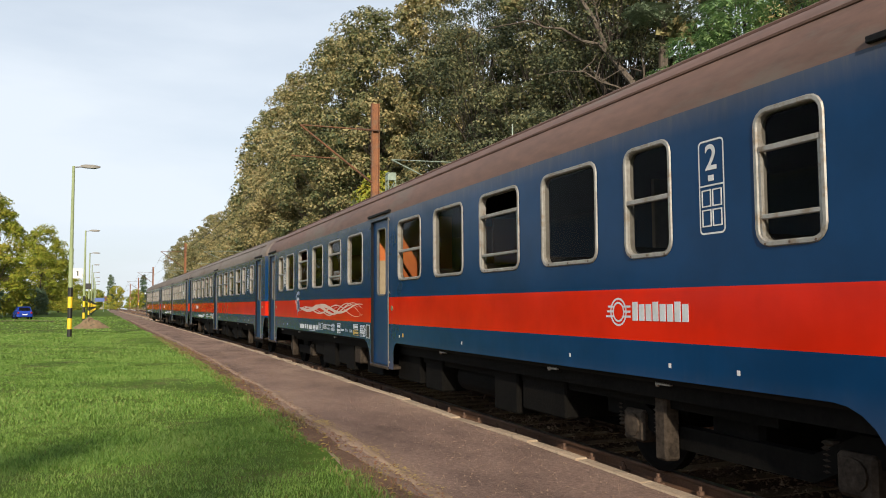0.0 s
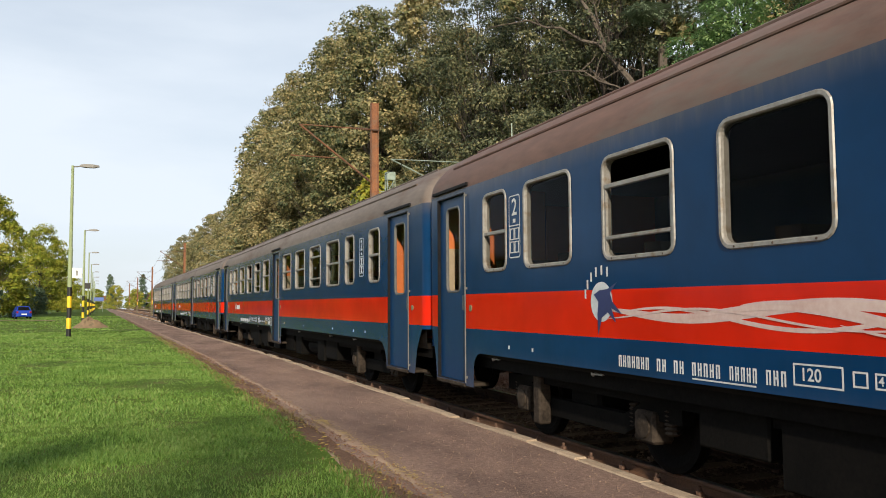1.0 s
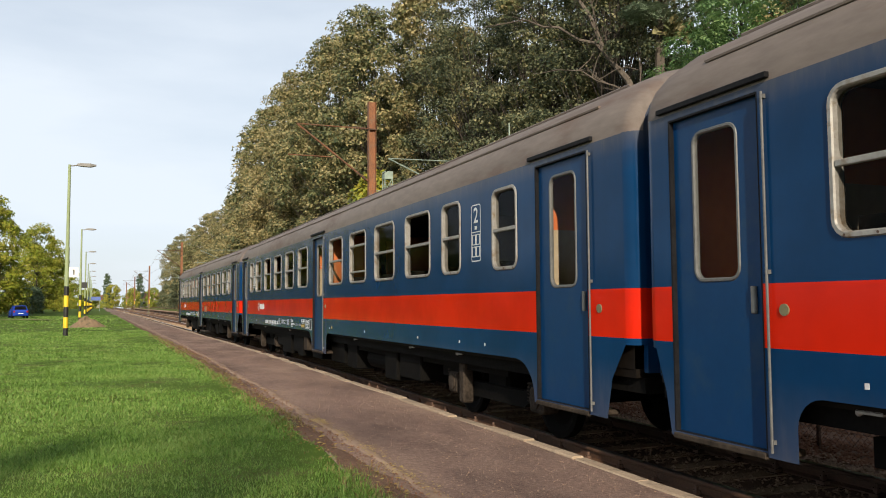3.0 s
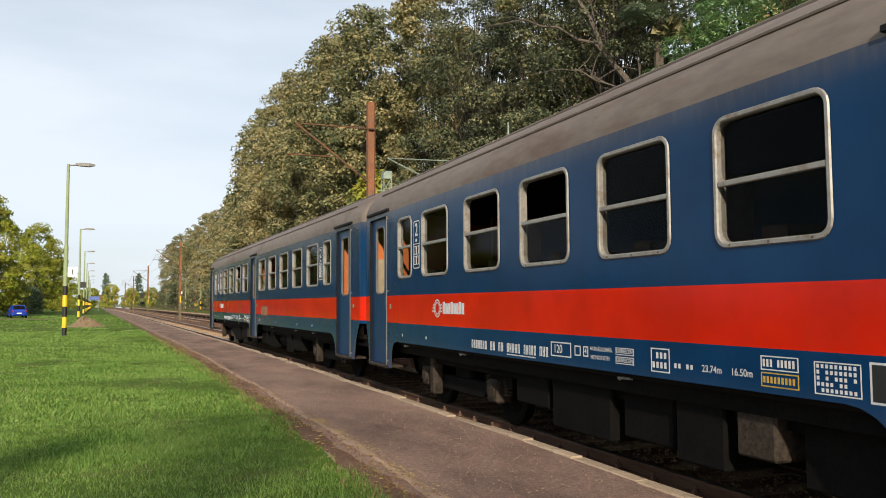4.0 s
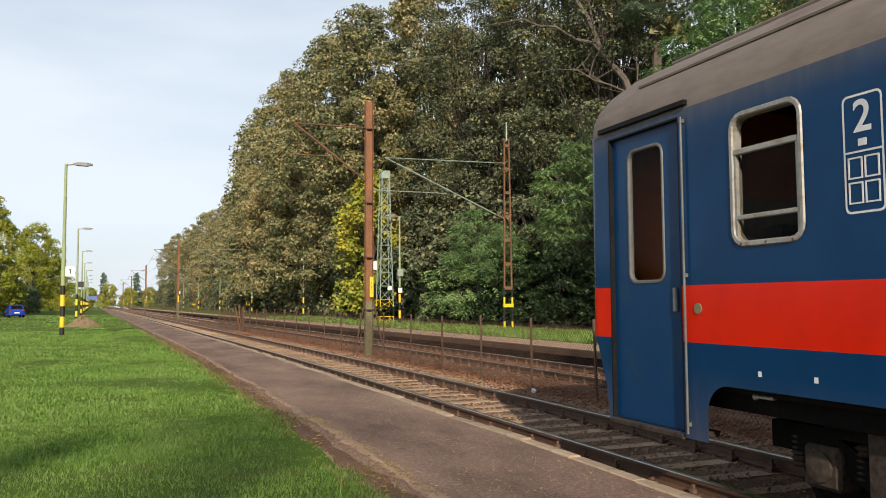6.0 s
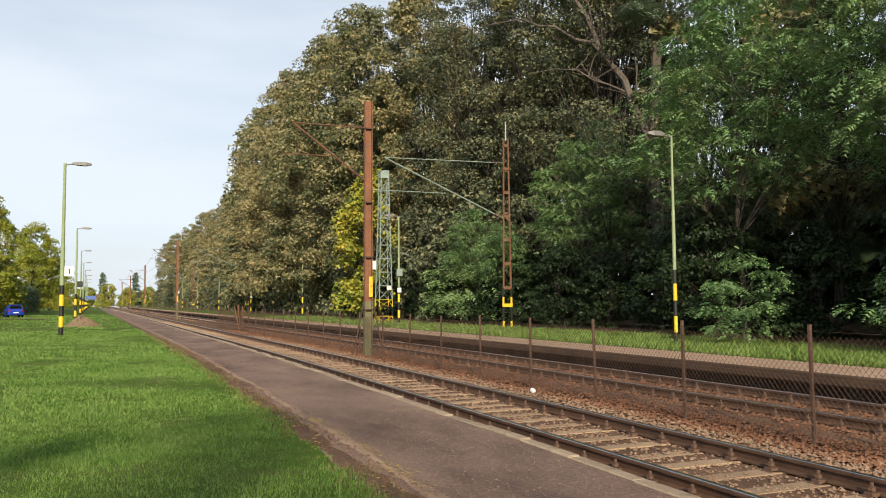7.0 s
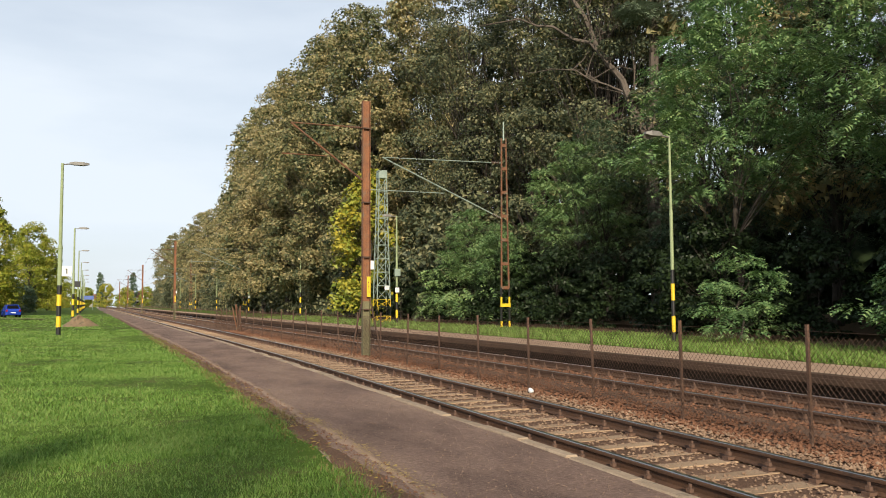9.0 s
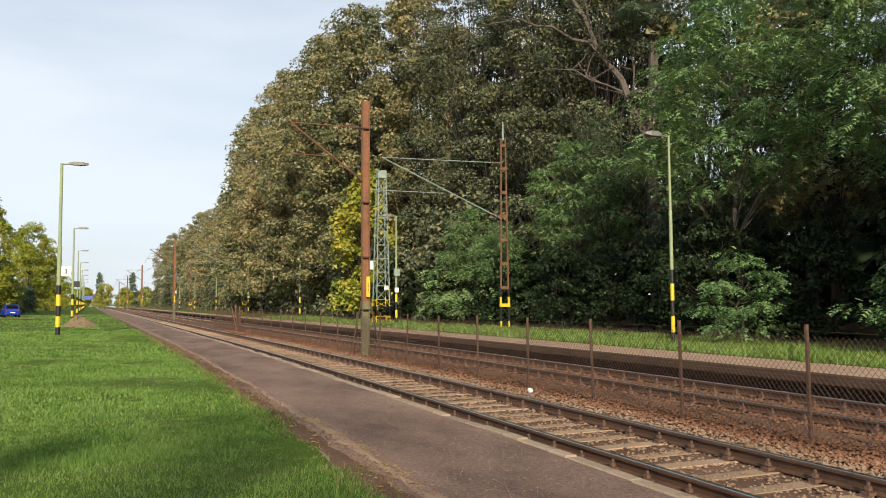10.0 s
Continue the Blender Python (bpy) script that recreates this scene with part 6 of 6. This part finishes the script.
        for i in range(2):
            for j in range(2):
                outline_box(bm, X - .003, s + .03 + i * .12, 2.20 + j * .155, s + .135 + i * .12, 2.335 + j * .155, .010)
        plate = part("class_panel", bm, M["decal_white"], car, "white class panel with pictogram squares")
        part("figure", text_mesh("2", .28, M["decal_white"]), None, plate, "white figure 2", m=Matrix.Translation((X - .004, sy(s + .145), 2.73)) @ ON_SIDE)
    s = 17.75 if kind == 0 else 2.35
    bm = bmesh.new()
    for r0, r1 in ((.075, .092), (.112, .13)):
        n = 24
        a = [bm.verts.new((X - .003, sy(s + .14 + r0 * math.cos(2 * math.pi * i / n)), 1.53 + r0 * math.sin(2 * math.pi * i / n))) for i in range(n)]
        b = [bm.verts.new((X - .003, sy(s + .14 + r1 * math.cos(2 * math.pi * i / n)), 1.53 + r1 * math.sin(2 * math.pi * i / n))) for i in range(n)]
        for i in range(n):
            bm.faces.new((a[i], a[(i + 1) % n], b[(i + 1) % n], b[i]))
    for k in range(3):
        box(bm, X - .0055, sy(s + .06), 1.48 + k * .045, X - .0035, sy(s - .06 + .02 * k), 1.498 + k * .045)
        box(bm, X - .0055, sy(s + .33), 1.48 + k * .045, X - .0035, sy(s + .22), 1.498 + k * .045)
    s2 = s + .36
    for i in range(8):
        box(bm, X - .005, sy(s2 + .075), 1.455, X - .001, sy(s2), 1.60 + (.02 if i % 3 == 0 else 0))
        s2 += .098
    tagged(part("emblem", bm, M["decal_white"], car, "white round emblem with a row of bars"), kind="stuff")
    bm = bmesh.new()
    for w0, w1, k in ((3.72, 4.20, 7), (4.29, 4.44, 2), (4.52, 4.67, 2), (4.75, 5.10, 5), (5.18, 5.48, 5), (5.55, 5.76, 3)):
        for i in range(k):
            q, g = w0 + (w1 - w0) * i / k, (w1 - w0) / k
            for e in (0.0, g * .42):
                box(bm, X - STRIP / 2, sy(q + e + g * .2), 1.03, X + STRIP / 2, sy(q + e), 1.135)
            box(bm, X - STRIP / 2, sy(q + g * .42), 1.03 + (.045 if i % 2 else .09), X + STRIP / 2, sy(q + g * .2), 1.045 + (.045 if i % 2 else .09))
    box(bm, X - .002, sy(5.45), 1.0, X + .002, sy(4.75), 1.012)
    outline_box(bm, X, 5.80, 1.05, 6.21, 1.2, .012)
    outline_box(bm, X, 6.28, 1.08, 6.39, 1.18, .012)
    outline_box(bm, X, 6.44, 1.08, 6.53, 1.18, .012)
    for z in (1.05, 1.13):
        outline_box(bm, X, 7.0, z, 7.28, z + .065, .007)
    outline_box(bm, X, 7.53, 1.02, 7.78, 1.22, .01)
    bars(bm, X, 7.55, 1.04, 7.76, 1.20, 4, rng, 2)
    bars(bm, X, 7.84, 1.06, 8.09, 1.12, 5, rng)
    outline_box(bm, X, 8.80, 1.13, 9.14, 1.23, .008)
    bars(bm, X, 8.82, 1.14, 9.12, 1.22, 9, rng)
    outline_box(bm, X, 9.27, 1.01, 9.63, 1.22, .008)
    bars(bm, X, 9.29, 1.02, 9.61, 1.21, 9, rng, 5)
    outline_box(bm, X, 9.69, 0.99, 9.92, 1.24, .014)
    for q in (0.9, 1.4, 11.6, 14.2, 17.0, 18.6, 19.4, 2.0):
        bars(bm, X, q, 1.06, q + .06, 1.12, 1, rng)
    sheet = part("lettering", bm, M["decal_white"], car, "white lettering blocks along the sill")
    tagged(sheet, kind="stuff")
    for body, s, z, size in (("120", 5.95, 1.125, .12), ("23.74m", 8.29, 1.09, .075), ("16.50m", 8.61, 1.09, .075), ("HON\u00c1LLOM\u00c1S:", 6.76, 1.163, .055), ("HONOS KTH", 6.74, 1.083, .055),
                             ("DEBRECEN", 7.14, 1.163, .052), ("DEBRECEN", 7.14, 1.083, .052), ("4", 6.485, 1.13, .08)):
        part("inscription", text_mesh(body, size, M["decal_white"]), None, car, "white stencilled inscription", m=Matrix.Translation((X - .003, sy(s), z)) @ ON_SIDE)
    bm = bmesh.new()
    outline_box(bm, X, 8.80, 1.015, 9.14, 1.115, .008)
    bars(bm, X, 8.82, 1.03, 9.12, 1.10, 9, rng)
    box(bm, X - .002, sy(11.82), 1.08, X + .002, sy(11.76), 1.14)
    tagged(part("lettering", bm, M["decal_yellow"], car, "ochre inspection lettering"), kind="stuff")
    bm = bmesh.new()
    box(bm, X - .0015, sy(9.905), 1.005, X + .001, sy(9.705), 1.225)
    part("black_plate", bm, M["black"], car, "black square plate in a white rim")
    if kind == 3:
        bm = bmesh.new()
        box(bm, X - .002, sy(13.05), 1.24, X + .02, sy(12.1), 1.54)
        grille = part("ventilation_grille", bm, M["rust_dark"], car, "brown louvred ventilation grille")
        for i in range(16):
            bm = bmesh.new()
            box(bm, X - .015, sy(12.16 + i * .055), 1.26, X - .0025, sy(12.13 + i * .055), 1.52)
            part("slat", bm, M["mast_orange"], grille)
    if kind == 0:
        bm = bmesh.new()
        n = 24
        ring = [bm.verts.new((X - .004, sy(3.45 + .19 * math.cos(2 * math.pi * i / n)), 1.62 + .19 * math.sin(2 * math.pi * i / n))) for i in range(n)]
        bm.faces.new(ring)
        for i in range(6):
            a = radians(165 - i * 19)
            c, q = 3.45 + .30 * math.cos(a), 1.62 + .30 * math.sin(a)
            box(bm, X - .005, sy(c + .016), q - .045, X - .003, sy(c - .010), q + .045)
        disc = part("emblem_disc", bm, M["decal_white"], car, "white disc under a row of short bars")
        bm = bmesh.new()
        shape = [(a + .40, b) for a, b in [(3.32, 1.80), (3.16, 1.74), (3.02, 1.73), (2.92, 1.69), (3.0, 1.62), (2.98, 1.50), (2.99, 1.30), (3.06, 1.47), (3.16, 1.52), (3.30, 1.42), (3.22, 1.56), (3.40, 1.50), (3.24, 1.62), (3.2, 1.70)]]
        vs = [bm.verts.new((X - .007, sy(a), b)) for a, b in shape]
        es = [bm.edges.new((vs[i], vs[(i + 1) % len(vs)])) for i in range(len(vs))]
        bmesh.ops.triangle_fill(bm, use_beauty=True, edges=es)
        part("bird_shape", bm, M["decal_blue"], disc, "dark blue forked shape")
        for k, (amp, ph, z0, w0, f0, f1) in enumerate(((.09, 2.6, 1.53, .085, 0, 1), (.12, 0.0, 1.50, .032, .04, 1), (-.11, 0.6, 1.50, .045, .16, .95), (.13, 3.6, 1.52, .036, .30, 1), (-.10, 2.2, 1.50, .02, 0, .7), (.15, 4.4, 1.50, .024, .45, 1))):
            bm = bmesh.new()
            path = []
            for i in range(70):
                f = f0 + (f1 - f0) * i / 69
                path.append((3.55 + f * 5.9, z0 + amp * math.sin(f * 12.0 + ph) * (0.45 + 0.6 * f)))
            ribbon(bm, path, lambda f, w=w0: w * (0.12 + math.sin(math.pi * (f ** .6)) * .88), X - .0022 - k * .0009)
            part("ribbon", bm, M["decal_pink"], car, "faded white swinging ribbon")
    return car


COACHES = [build_coach(0, "blue coach with a red band and white ribbons"), build_coach(1, "blue coach with a red band and split windows"),
           build_coach(2, "blue coach with a red band, windows half open"), build_coach(3, "last blue coach, red band with brown grille")]


def motions():
    """The train runs past and leaves: every coach follows the line, its wheels turn."""
    def run(t):
        return 0.75 + 13.99 * t + 0.199 * t * t

    def at(n, t):
        y = TAIL0 + n * PITCH_LEN - S_MID - run(t)
        xa, xb = bend(y + 8.25), bend(y - 8.25)
        return pose(TRACK_X[0] + (xa + xb) / 2, y, 0, 0, 0, math.degrees(math.atan2(xb - xa, 16.5)))

    steps = [i / 30 for i in range(0, 301)]
    for n, car in enumerate(COACHES):
        walk(car, [(i * 0.25, at(n, i * 0.25)) for i in range(41)])
        for bog in car.children:
            if not bog.name.startswith("bogie"):
                continue
            for ws in bog.children:
                if ws.name.startswith("wheelset"):
                    y = ws.location.y
                    walk(ws, [(t, pose(0, y, .455) @ Matrix.Rotation(run(t) / 0.46, 4, "X")) for t in steps])


motions()
